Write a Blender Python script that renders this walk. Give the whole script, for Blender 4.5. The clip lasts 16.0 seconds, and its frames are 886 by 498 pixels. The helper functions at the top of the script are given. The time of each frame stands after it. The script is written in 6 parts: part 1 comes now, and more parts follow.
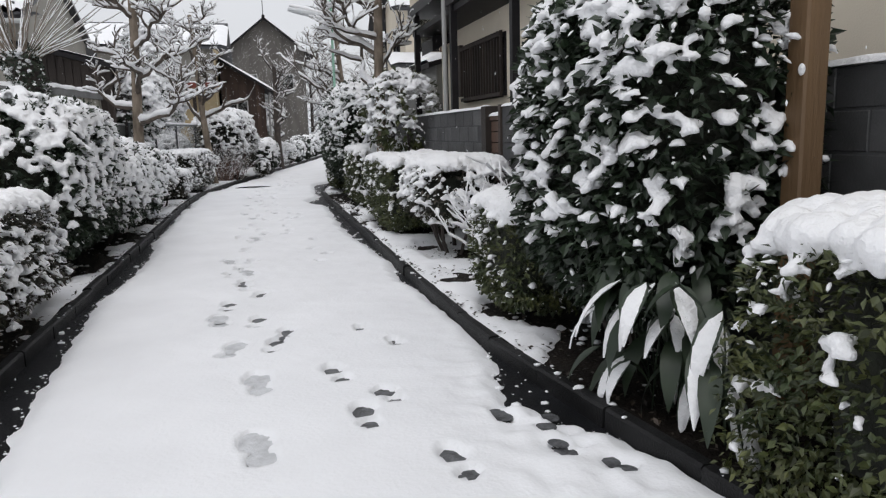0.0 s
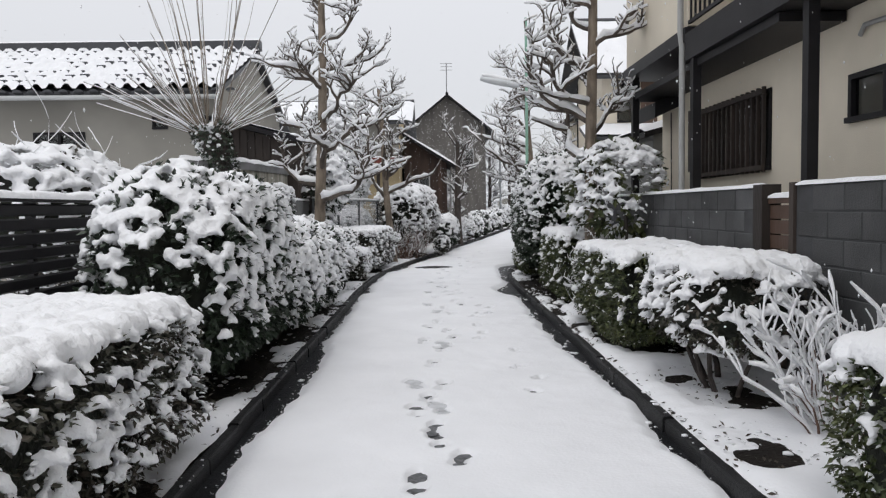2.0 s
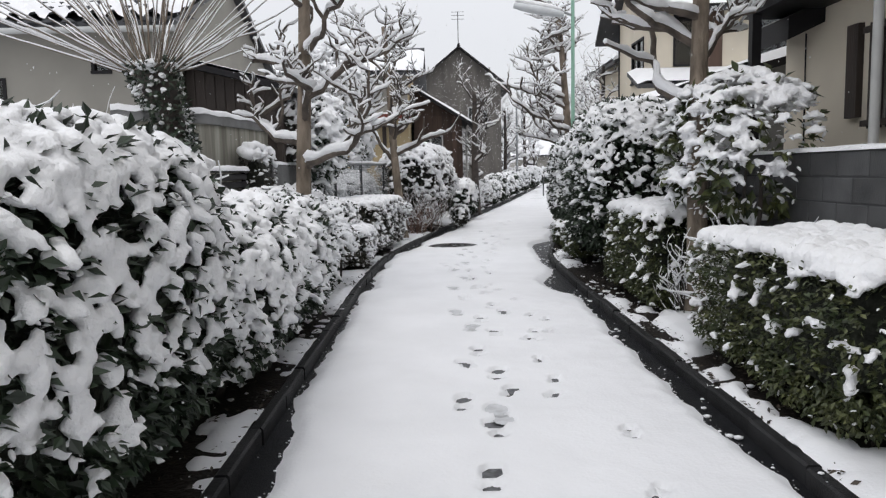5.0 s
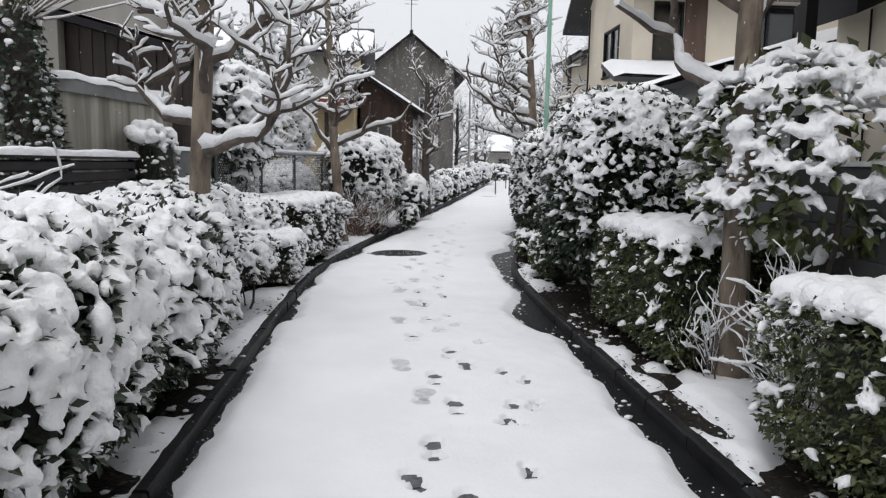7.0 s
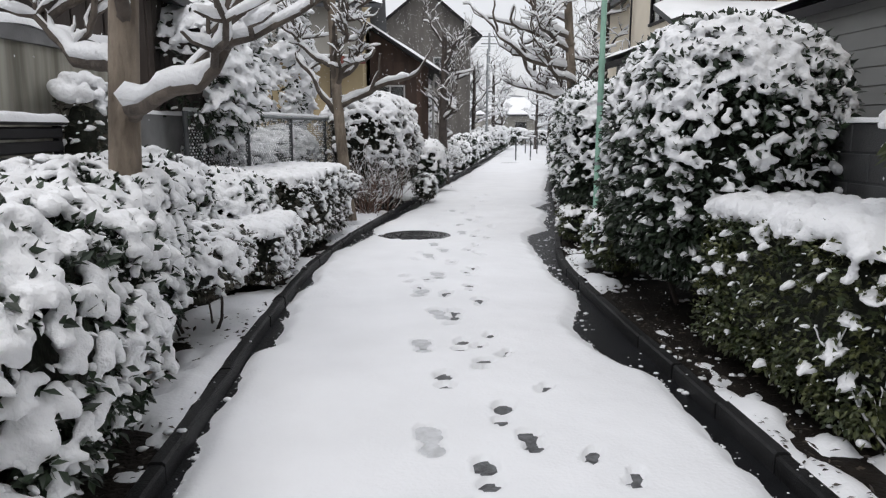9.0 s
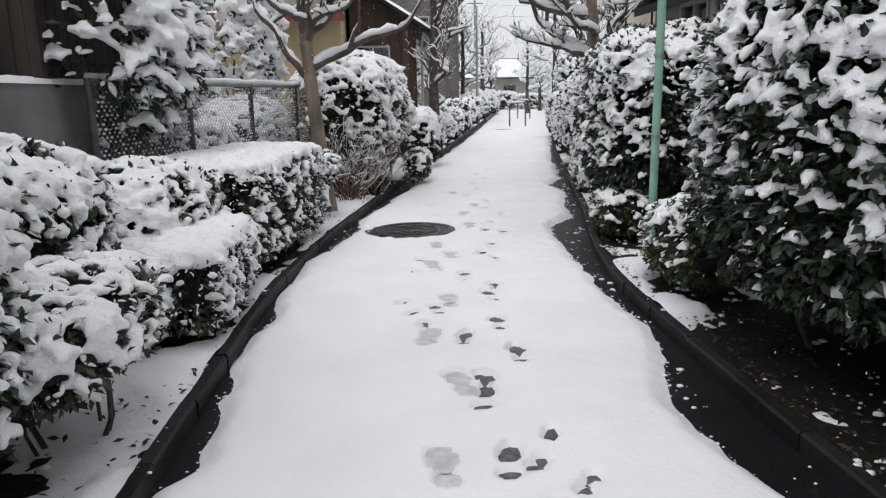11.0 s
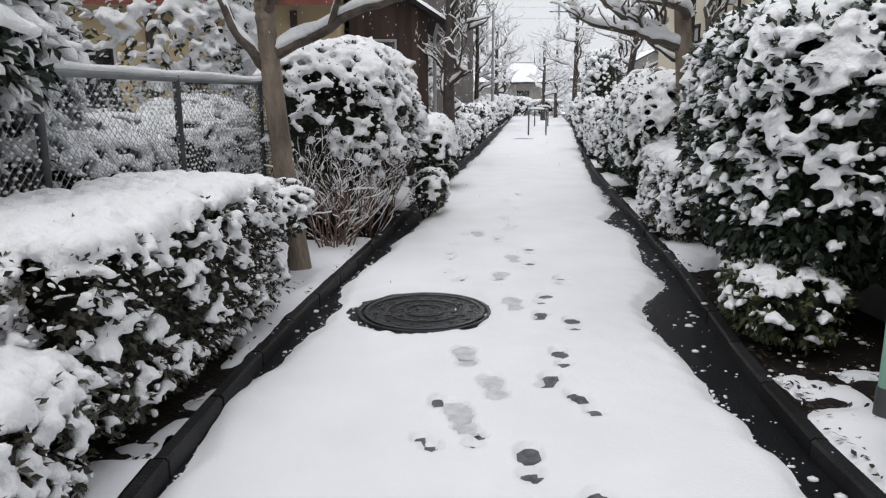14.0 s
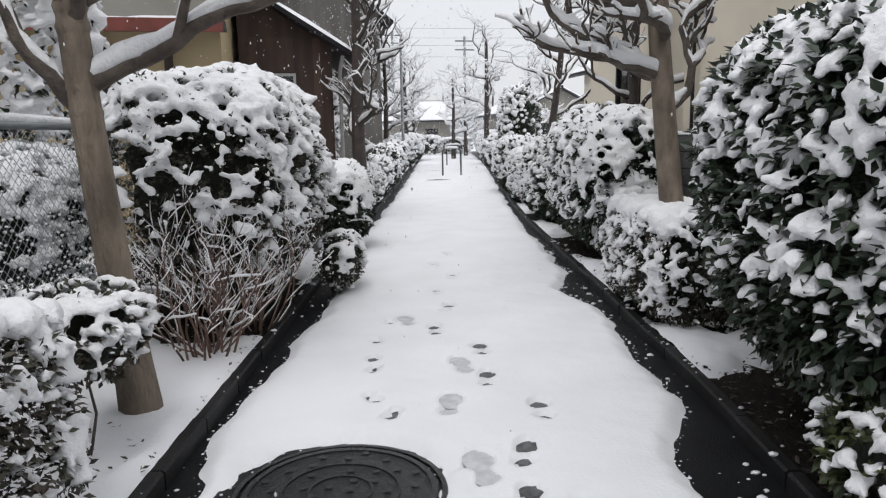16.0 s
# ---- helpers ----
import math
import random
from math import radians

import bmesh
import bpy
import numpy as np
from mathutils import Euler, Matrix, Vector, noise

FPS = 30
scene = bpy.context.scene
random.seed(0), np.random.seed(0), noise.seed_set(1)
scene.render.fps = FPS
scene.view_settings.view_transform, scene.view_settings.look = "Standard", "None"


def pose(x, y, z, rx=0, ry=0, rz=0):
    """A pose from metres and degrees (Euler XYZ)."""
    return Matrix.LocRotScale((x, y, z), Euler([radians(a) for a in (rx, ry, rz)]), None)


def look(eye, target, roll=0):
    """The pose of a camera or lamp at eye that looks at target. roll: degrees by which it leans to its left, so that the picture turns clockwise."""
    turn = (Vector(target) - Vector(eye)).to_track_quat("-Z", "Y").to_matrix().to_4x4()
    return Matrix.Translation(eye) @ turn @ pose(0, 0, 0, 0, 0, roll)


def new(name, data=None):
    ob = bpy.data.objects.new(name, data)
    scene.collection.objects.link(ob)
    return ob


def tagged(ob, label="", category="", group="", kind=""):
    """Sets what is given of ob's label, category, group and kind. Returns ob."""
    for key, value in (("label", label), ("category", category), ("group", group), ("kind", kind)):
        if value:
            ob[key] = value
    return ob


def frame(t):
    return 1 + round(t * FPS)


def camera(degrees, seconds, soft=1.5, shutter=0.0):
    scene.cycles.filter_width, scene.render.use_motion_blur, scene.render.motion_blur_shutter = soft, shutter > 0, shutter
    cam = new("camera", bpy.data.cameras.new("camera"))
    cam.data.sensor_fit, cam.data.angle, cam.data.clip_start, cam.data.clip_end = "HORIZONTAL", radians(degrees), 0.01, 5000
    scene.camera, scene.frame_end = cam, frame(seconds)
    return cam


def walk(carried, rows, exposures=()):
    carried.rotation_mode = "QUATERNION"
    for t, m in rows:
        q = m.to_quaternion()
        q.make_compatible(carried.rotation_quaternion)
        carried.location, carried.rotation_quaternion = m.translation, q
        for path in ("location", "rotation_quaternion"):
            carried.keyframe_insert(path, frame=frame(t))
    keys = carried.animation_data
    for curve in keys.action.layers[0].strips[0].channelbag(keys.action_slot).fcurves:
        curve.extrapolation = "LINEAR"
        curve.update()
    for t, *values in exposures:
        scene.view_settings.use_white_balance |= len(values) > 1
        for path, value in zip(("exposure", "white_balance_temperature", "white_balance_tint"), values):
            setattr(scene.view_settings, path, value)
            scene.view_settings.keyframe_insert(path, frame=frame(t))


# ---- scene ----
cam = camera(64.4, 16.0, soft=1.25)
METRES, EYE, TILT, LEAN, TURN = 15.8, 1.31, 0.0, 0.0, -14.3
ROWS = [
    (0.0, 0.0, 0.0, 0.0, -0.26, -9.54, 1.57),
    (0.5, -0.0102, 0.0291, 0.0038, 2.88, -5.19, 1.32),
    (1.0, -0.022, 0.0571, 0.0074, 7.24, -2.13, 0.56),
    (1.5, -0.0331, 0.0887, 0.0072, 11.59, -1.96, 0.45),
    (2.0, -0.043, 0.1173, 0.0066, 13.45, -3.3, 0.9),
    (2.5, -0.0539, 0.1472, 0.0072, 13.95, -5.13, 1.55),
    (3.0, -0.0636, 0.1781, 0.006, 14.79, -7.29, 2.06),
    (3.5, -0.0751, 0.2073, 0.006, 15.52, -8.76, 2.76),
    (4.0, -0.0857, 0.2368, 0.0081, 15.7, -8.26, 3.79),
    (4.5, -0.0946, 0.2699, 0.0099, 15.69, -6.77, 3.06),
    (5.0, -0.1038, 0.2995, 0.0099, 14.03, -6.34, 1.33),
    (7.5, -0.1403, 0.4478, 0.0135, 9.68, -7.5, -0.98),
    (8.0, -0.1492, 0.4767, 0.0131, 10.01, -8.44, -0.77),
    (8.5, -0.1562, 0.5065, 0.0117, 10.8, -9.03, -0.57),
    (11.0, -0.1988, 0.6598, 0.0122, 9.61, -12.48, 1.04),
    (11.5, -0.2044, 0.6915, 0.0111, 9.12, -12.51, 1.01),
    (12.0, -0.2117, 0.7213, 0.0111, 8.56, -11.65, 0.86),
    (12.5, -0.219, 0.7521, 0.0127, 8.38, -10.48, 1.02),
    (13.0, -0.2263, 0.7837, 0.0127, 10.15, -10.26, 0.82),
    (13.5, -0.235, 0.8136, 0.0121, 10.63, -11.14, 0.5),
    (14.0, -0.2408, 0.8439, 0.0111, 10.26, -12.1, 0.2),
    (14.5, -0.247, 0.8752, 0.0131, 8.98, -12.17, -0.07),
    (15.0, -0.2544, 0.9051, 0.0139, 6.15, -10.73, 0.15),
    (15.5, -0.2594, 0.9326, 0.0135, 4.02, -9.58, 0.66),
    (16.0, -0.2645, 0.9617, 0.0144, 2.79, -9.19, 1.03),
]
walk(cam, [(t, pose(0, 0, EYE, TILT, LEAN, TURN) @ pose(METRES * x, METRES * y, METRES * z, 90 + pitch, roll, yaw)) for t, x, y, z, yaw, pitch, roll in ROWS],
     [(0.0, -0.1), (3.0, -0.06), (5.0, 0.03), (11.0, 0.05), (16.0, 0.05)])

# ---- light ----
world = bpy.data.worlds.new("overcast_sky")
scene.world = world
world.use_nodes = True
wn = world.node_tree
sky = wn.nodes.new("ShaderNodeTexSky")
sky.sky_type, sky.sun_disc = "NISHITA", False
sky.sun_elevation, sky.sun_rotation = radians(48), radians(200)
cloud = wn.nodes.new("ShaderNodeMix")
cloud.data_type = "RGBA"
cloud.inputs["Factor"].default_value = 0.9
cloud.inputs["B"].default_value = (8.15, 8.2, 8.5, 1)
wn.links.new(sky.outputs["Color"], cloud.inputs["A"])
# an overcast sky is brighter overhead than at the horizon
way = wn.nodes.new("ShaderNodeTexCoord")
axes = wn.nodes.new("ShaderNodeSeparateXYZ")
lift = wn.nodes.new("ShaderNodeMapRange")
lift.inputs["From Min"].default_value, lift.inputs["From Max"].default_value = 0.0, 1.0
lift.inputs["To Min"].default_value, lift.inputs["To Max"].default_value = 0.092, 0.155
wn.links.new(way.outputs["Generated"], axes.inputs["Vector"])
wn.links.new(axes.outputs["Z"], lift.inputs["Value"])
wn.links.new(lift.outputs["Result"], wn.nodes["Background"].inputs["Strength"])
wn.links.new(cloud.outputs["Result"], wn.nodes["Background"].inputs["Color"])
sun = new("sun", bpy.data.lights.new("sun", "SUN"))
sun.data.energy, sun.data.angle, sun.data.color = 0.7, radians(30), (1, 0.98, 0.95)
sun.matrix_world = look((0, 0, 30), (6, 16, 0))

# ---- materials ----


def material(name, color, rough=0.7, vary=0.25, scale=8.0, bump=0.3, bump_scale=60.0, metal=0.0, second=None, island=0.0,
             stretch=(1, 1, 1), random_object=0.0, distance=0.01, coat=0.0, shine=0.5):
    """A procedural surface: two colours mixed by noise at two scales, with fine relief."""
    m = bpy.data.materials.new(name)
    m.use_nodes = True
    nt = m.node_tree
    n, ln = nt.nodes, nt.links
    b = n["Principled BSDF"]
    co = n.new("ShaderNodeTexCoord")
    mp = n.new("ShaderNodeMapping")
    mp.inputs["Scale"].default_value = stretch
    geo = n.new("ShaderNodeNewGeometry")
    ln.new(geo.outputs["Position"], mp.inputs["Vector"])
    big = n.new("ShaderNodeTexNoise")
    big.inputs["Scale"].default_value, big.inputs["Detail"].default_value = scale, 6
    ln.new(mp.outputs["Vector"], big.inputs["Vector"])
    ramp = n.new("ShaderNodeValToRGB")
    second = second or [c * (1 - vary) for c in color]
    ramp.color_ramp.elements[0].position, ramp.color_ramp.elements[1].position = 0.35, 0.65
    ramp.color_ramp.elements[0].color = (*second, 1)
    ramp.color_ramp.elements[1].color = (*color, 1)
    ln.new(big.outputs["Fac"], ramp.inputs["Fac"])
    out = ramp.outputs["Color"]
    if island or random_object:
        hsv = n.new("ShaderNodeHueSaturation")
        mr = n.new("ShaderNodeMapRange")
        k = island or random_object
        mr.inputs["To Min"].default_value, mr.inputs["To Max"].default_value = 1 - k, 1 + k
        if island:
            ln.new(geo.outputs["Random Per Island"], mr.inputs["Value"])
        else:
            oi = n.new("ShaderNodeObjectInfo")
            ln.new(oi.outputs["Random"], mr.inputs["Value"])
        ln.new(mr.outputs["Result"], hsv.inputs["Value"])
        ln.new(out, hsv.inputs["Color"])
        out = hsv.outputs["Color"]
    ln.new(out, b.inputs["Base Color"])
    b.inputs["Roughness"].default_value, b.inputs["Metallic"].default_value = rough, metal
    b.inputs["Specular IOR Level"].default_value = shine
    if bump:
        fine = n.new("ShaderNodeTexNoise")
        fine.inputs["Scale"].default_value, fine.inputs["Detail"].default_value = bump_scale, 4
        ln.new(mp.outputs["Vector"], fine.inputs["Vector"])
        bp = n.new("ShaderNodeBump")
        bp.inputs["Strength"].default_value, bp.inputs["Distance"].default_value = bump, distance
        ln.new(fine.outputs["Fac"], bp.inputs["Height"])
        ln.new(bp.outputs["Normal"], b.inputs["Normal"])
    return m


def glass_material(name):
    m = bpy.data.materials.new(name)
    m.use_nodes = True
    b = m.node_tree.nodes["Principled BSDF"]
    b.inputs["Base Color"].default_value = (0.75, 0.8, 0.8, 1)
    b.inputs["Roughness"].default_value, b.inputs["Transmission Weight"].default_value = 0.05, 1.0
    return m


SNOW = material("fresh_snow", (0.87, 0.875, 0.89), 0.75, 0.05, 3, 0.75, 34, distance=0.022)
SNOW_GROUND = material("trodden_snow", (0.85, 0.858, 0.88), 0.7, 0.06, 1.6, 0.45, 45, distance=0.008)
ASPHALT = material("wet_asphalt", (0.009, 0.0095, 0.0115), 0.4, 0.6, 4, 0.8, 150, distance=0.006, shine=0.15)
SOIL = material("dark_wet_soil", (0.020, 0.016, 0.013), 0.75, 0.5, 6, 1.0, 40, distance=0.02, shine=0.15)
SLUSH_DARK = material("wet_trodden_slush", (0.12, 0.123, 0.13), 0.5, 0.7, 26, 0.8, 90, distance=0.006, shine=0.3)
SLUSH_PALE = material("grey_old_slush", (0.60, 0.61, 0.63), 0.6, 0.25, 18, 0.6, 60, distance=0.006)
LITTER = material("fallen_leaf", (0.055, 0.040, 0.028), 0.6, 0.4, 9, 0.0, second=(0.02, 0.016, 0.013), island=0.6)
KERB = material("wet_kerb_concrete", (0.019, 0.019, 0.020), 0.5, 0.6, 4, 0.6, 120, random_object=0.35, shine=0.2)
LEAF = material("evergreen_leaf", (0.026, 0.042, 0.021), 0.45, 0.45, 7, 0.0, second=(0.013, 0.023, 0.013), island=0.5)
LEAF_OLIVE = material("olive_leaf", (0.080, 0.088, 0.028), 0.5, 0.4, 6, 0.0, second=(0.03, 0.046, 0.018), island=0.5)
LEAF_DULL = material("winter_leaf", (0.05, 0.055, 0.036), 0.6, 0.4, 6, 0.0, second=(0.045, 0.032, 0.024), island=0.5)
# shade deep inside the shrubs, put into one dark colour
CORE_SHADE = material("painted_core_shade", (0.022, 0.026, 0.016), 0.9, 0.6, 12, 0.8, 30, distance=0.03)
BARK = material("grey_brown_bark", (0.27, 0.22, 0.17), 0.85, 0.4, 9, 1.0, 34, second=(0.12, 0.095, 0.072), stretch=(1, 1, 0.35), distance=0.03)
BARK_LIMB = material("wet_branch_bark", (0.13, 0.105, 0.085), 0.8, 0.4, 9, 0.9, 40, second=(0.06, 0.048, 0.04), distance=0.02)
BARK_DARK = material("dark_wet_bark", (0.07, 0.055, 0.048), 0.75, 0.4, 9, 0.8, 60, second=(0.035, 0.028, 0.025))
BARK_RED = material("reddish_twig_bark", (0.17, 0.10, 0.075), 0.7, 0.4, 14, 0.4, 80, island=0.3)
PLASTER = material("cream_plaster", (0.74, 0.67, 0.55), 0.85, 0.12, 1.2, 0.25, 90)
PLASTER_GREY = material("grey_plaster", (0.33, 0.315, 0.28), 0.85, 0.2, 0.8, 0.25, 90)
STAINED = material("stained_plaster", (0.40, 0.385, 0.33), 0.85, 0.3, 5, 0.3, 90, second=(0.17, 0.16, 0.13), stretch=(1.6, 1.6, 0.12))
PLASTER_OCHRE = material("ochre_plaster", (0.50, 0.40, 0.24), 0.85, 0.15, 1.3, 0.25, 90)
DARK_METAL = material("dark_brown_metal", (0.018, 0.017, 0.019), 0.5, 0.3, 4, 0.1, 90, shine=0.2)
DARK_WOOD = material("dark_stained_boards", (0.045, 0.033, 0.027), 0.7, 0.4, 5, 0.6, 50, stretch=(1, 1, 0.2), random_object=0.3)
BROWN_BOARD = material("brown_boards", (0.075, 0.045, 0.034), 0.7, 0.35, 5, 0.5, 50, stretch=(1, 1, 0.2), random_object=0.25)
WOOD_POST = material("brown_wood_post", (0.16, 0.095, 0.045), 0.6, 0.3, 6, 0.5, 60, stretch=(1, 1, 0.15))
GATE_WOOD = material("brown_gate_boards", (0.10, 0.058, 0.04), 0.6, 0.3, 6, 0.4, 60, stretch=(1, 1, 0.2))
RED_PAINT = material("faded_red_paint", (0.19, 0.045, 0.032), 0.5, 0.3, 6, 0.2, 60)
BLOCK = material("grey_concrete_block", (0.20, 0.20, 0.20), 0.85, 0.35, 3, 0.6, 90, random_object=0.2)
BLOCK_PALE = material("pale_concrete_block", (0.40, 0.40, 0.40), 0.85, 0.25, 3, 0.5, 90, random_object=0.12)
BLOCK_DARK = material("wet_dark_concrete", (0.085, 0.086, 0.088), 0.6, 0.5, 2.5, 0.5, 90, random_object=0.25)
MORTAR = material("mortar", (0.075, 0.076, 0.08), 0.9, 0.3, 5, 0.4, 90)
SIDING = material("grey_siding", (0.27, 0.27, 0.26), 0.65, 0.15, 2, 0.2, 60)
TILE = material("dark_roof_tile", (0.05, 0.052, 0.058), 0.45, 0.3, 5, 0.3, 60)
GREEN_PAINT = material("mint_green_paint", (0.27, 0.47, 0.37), 0.45, 0.15, 6, 0.1, 60)
STEEL = material("galvanised_steel", (0.33, 0.35, 0.36), 0.4, 0.2, 6, 0.1, 60, metal=0.6)
STEEL_DARK = material("weathered_steel", (0.10, 0.105, 0.11), 0.5, 0.3, 6, 0.2, 60, metal=0.4)
IRON = material("wet_cast_iron", (0.014, 0.015, 0.017), 0.24, 0.4, 8, 0.6, 120, metal=0.3)
ALU = material("aluminium_frame", (0.45, 0.46, 0.46), 0.4, 0.1, 6, 0.0)
PLASTIC = material("grey_plastic_pipe", (0.36, 0.36, 0.35), 0.45, 0.1, 6, 0.0)
LAMP_HEAD = material("lamp_cover", (0.62, 0.64, 0.66), 0.35, 0.1, 6, 0.0)
WEATHERED = material("weathered_grey_boards", (0.13, 0.12, 0.11), 0.8, 0.35, 3, 0.4, 40, stretch=(1, 1, 0.2))
# darkness of unlit rooms, painted on the panels behind the panes
ROOM_SHADE = material("painted_room_shade", (0.03, 0.028, 0.026), 0.9, 0.3, 3, 0.0)
FAR_WOOD = material("far_wooded_slope", (0.16, 0.17, 0.17), 0.95, 0.5, 0.5, 0.0, second=(0.5, 0.52, 0.54))
GLASS = glass_material("window_glass")

# ---- mesh tools ----
_bm = bmesh.new()
bmesh.ops.create_icosphere(_bm, subdivisions=2, radius=1)
ICO_V = np.array([v.co[:] for v in _bm.verts])
ICO_F = np.array([[v.index for v in f.verts] for f in _bm.faces])
_bm.free()
DOME_F = ICO_F[(ICO_V[ICO_F][:, :, 2] > -0.5).all(1)]
_bm = bmesh.new()
bmesh.ops.create_icosphere(_bm, subdivisions=1, radius=1)
SEED_V = np.array([v.co[:] for v in _bm.verts])
SEED_F = np.array([[v.index for v in f.verts] for f in _bm.faces])
_bm.free()


def pod():
    """A pillow of snow on one leaf: pointed at the tip, domed above, nearly flat below."""
    ring = [(math.cos(a), math.sin(a)) for a in (0.1, 0.9, 1.57, 2.24, 3.04, 4.71)]
    v = [(-1.0, 0, 0)]
    for x, w, h, sag in ((-0.72, 0.62, 0.75, 0.02), (-0.15, 1.0, 1.0, 0.05), (0.48, 0.72, 0.8, -0.06)):
        v += [(x, w * c, sag + (h if s > 0 else 0.35) * s) for c, s in ring]
    v.append((1.0, 0, -0.22))
    f = [(0, 1 + (i + 1) % 6, 1 + i) for i in range(6)]
    for k in (0, 1):
        for i in range(6):
            a, b, c, d = 1 + 6 * k + i, 1 + 6 * k + (i + 1) % 6, 7 + 6 * k + (i + 1) % 6, 7 + 6 * k + i
            f += [(a, b, c), (a, c, d)]
    f += [(13 + i, 13 + (i + 1) % 6, 19) for i in range(6)]
    return np.array(v), np.array(f)


POD = pod()


class Bag:
    """Collects vertices and faces, and links them as one mesh."""

    def __init__(self):
        self.v, self.loops, self.sizes, self.n = [], [], [], 0

    def add(self, v, f):
        v, f = np.asarray(v, float).reshape(-1, 3), np.asarray(f, int)
        self.v.append(v)
        self.loops.append((f + self.n).ravel())
        self.sizes.append(np.full(len(f), f.shape[1]))
        self.n += len(v)

    def mesh(self, name, smooth=False):
        me = bpy.data.meshes.new(name)
        v, loops, sizes = np.concatenate(self.v), np.concatenate(self.loops), np.concatenate(self.sizes)
        me.vertices.add(len(v))
        me.vertices.foreach_set("co", v.ravel())
        me.loops.add(len(loops))
        me.loops.foreach_set("vertex_index", loops)
        me.polygons.add(len(sizes))
        me.polygons.foreach_set("loop_start", np.concatenate(([0], np.cumsum(sizes)[:-1])))
        me.polygons.foreach_set("use_smooth", np.full(len(sizes), smooth))
        me.update(calc_edges=True)
        me.validate()
        return me

    def box(self, x0, x1, y0, y1, z0, z1):
        v = [(x, y, z) for z in (z0, z1) for y in (y0, y1) for x in (x0, x1)]
        self.add(v, [(0, 2, 3, 1), (4, 5, 7, 6), (0, 1, 5, 4), (2, 6, 7, 3), (0, 4, 6, 2), (1, 3, 7, 5)])

    def slab(self, a, b, c, d, t):
        """A plate of thickness t under the four corners."""
        top = np.array([a, b, c, d], float)
        low = top - (0, 0, t)
        self.add(np.concatenate((top, low)), [(0, 1, 2, 3), (7, 6, 5, 4), (0, 4, 5, 1), (1, 5, 6, 2), (2, 6, 7, 3), (3, 7, 4, 0)])

    def tube(self, pts, radii, sides=6):
        pts, m = np.asarray(pts, float), len(pts)
        d = np.gradient(pts, axis=0)
        d /= np.linalg.norm(d, axis=1)[:, None] + 1e-9
        ref = np.eye(3)[np.argmin(np.abs(d).max(0))] + 0.03
        a = np.cross(d, ref)
        a /= np.linalg.norm(a, axis=1)[:, None] + 1e-9
        b = np.cross(d, a)
        w = np.arange(sides) * 2 * math.pi / sides
        r = np.broadcast_to(np.asarray(radii, float), (m,))[:, None, None]
        ring = pts[:, None] + r * (np.cos(w)[None, :, None] * a[:, None] + np.sin(w)[None, :, None] * b[:, None])
        i, j = np.meshgrid(np.arange(m - 1), np.arange(sides), indexing="ij")
        k = (j + 1) % sides
        f = np.stack((i * sides + j, (i + 1) * sides + j, (i + 1) * sides + k, i * sides + k), -1).reshape(-1, 4)
        v = ring.reshape(-1, 3)
        self.add(v, f)
        for c, flip in ((0, 1), (m - 1, -1)):
            self.add(ring[c], [list(range(sides))[::flip]])

    def lumps(self, p, s, rot, base=(ICO_V, ICO_F), uneven=0.0):
        """Rounded lumps at p, of half sizes s, turned by rot; uneven: how far each strays from an ellipsoid."""
        bv, bf = base
        v = bv[None] * s[:, None]
        if uneven:
            k = np.sin(p.sum(1) * 91.7)[:, None] * 5 + np.arange(len(bv))[None] * 2.4
            v = v * (1 + uneven * np.sin(k + 3 * bv[None, :, 0] + 2 * bv[None, :, 1]))[..., None]
        v = np.einsum("nij,nkj->nki", rot, v) + p[:, None]
        f = (bf[None] + (np.arange(len(p)) * len(bv))[:, None, None]).reshape(-1, 3)
        self.add(v.reshape(-1, 3), f)

    def heights(self, x, y, z):
        """A sheet from three grids."""
        r, c = x.shape
        i, j = np.meshgrid(np.arange(r - 1), np.arange(c - 1), indexing="ij")
        k = i * c + j
        self.add(np.stack((x, y, z), -1).reshape(-1, 3), np.stack((k, k + 1, k + c + 1, k + c), -1).reshape(-1, 4))


def part(name, bag, mat, parent=None, label="", smooth=False, category="", kind=""):
    ob = new(name, bag.mesh(name, smooth))
    ob.data.materials.append(mat)
    ob.parent = parent
    return tagged(ob, label, category, kind=kind)


def thing(name, label, category, x=0, y=0, z=0, rz=0, group="", kind=""):
    ob = new(name)
    ob.matrix_world = pose(x, y, z, 0, 0, rz)
    ob.empty_display_size = 0.2
    return tagged(ob, label, category, group, kind)


def settle(ob, voxel):
    """Melts overlapping snow lumps into one soft body."""
    r = ob.modifiers.new("remesh", "REMESH")
    r.mode, r.voxel_size, r.use_smooth_shade = "VOXEL", voxel, True


def grid_noise(x, y, seed):
    """Smooth value noise in -1..1 for arrays."""
    xi, yi = np.floor(x).astype(np.int64), np.floor(y).astype(np.int64)
    fx, fy = x - xi, y - yi
    fx, fy = fx * fx * (3 - 2 * fx), fy * fy * (3 - 2 * fy)

    def h(a, b):
        v = (a * 374761393 + b * 668265263 + seed * 974711) & 0x7FFFFFFF
        v = ((v ^ (v >> 13)) * 1274126177) & 0x7FFFFFFF
        return ((v ^ (v >> 16)) & 0xFFFF) / 32767.5 - 1
    return (h(xi, yi) * (1 - fx) + h(xi + 1, yi) * fx) * (1 - fy) + (h(xi, yi + 1) * (1 - fx) + h(xi + 1, yi + 1) * fx) * fy


def frames_of(d, up):
    """Rotation matrices whose x axis is d and whose z axis leans to up."""
    d = d / (np.linalg.norm(d, axis=1)[:, None] + 1e-9)
    b = np.cross(up, d)
    b /= np.linalg.norm(b, axis=1)[:, None] + 1e-9
    return np.stack((d, b, np.cross(d, b)), -1)


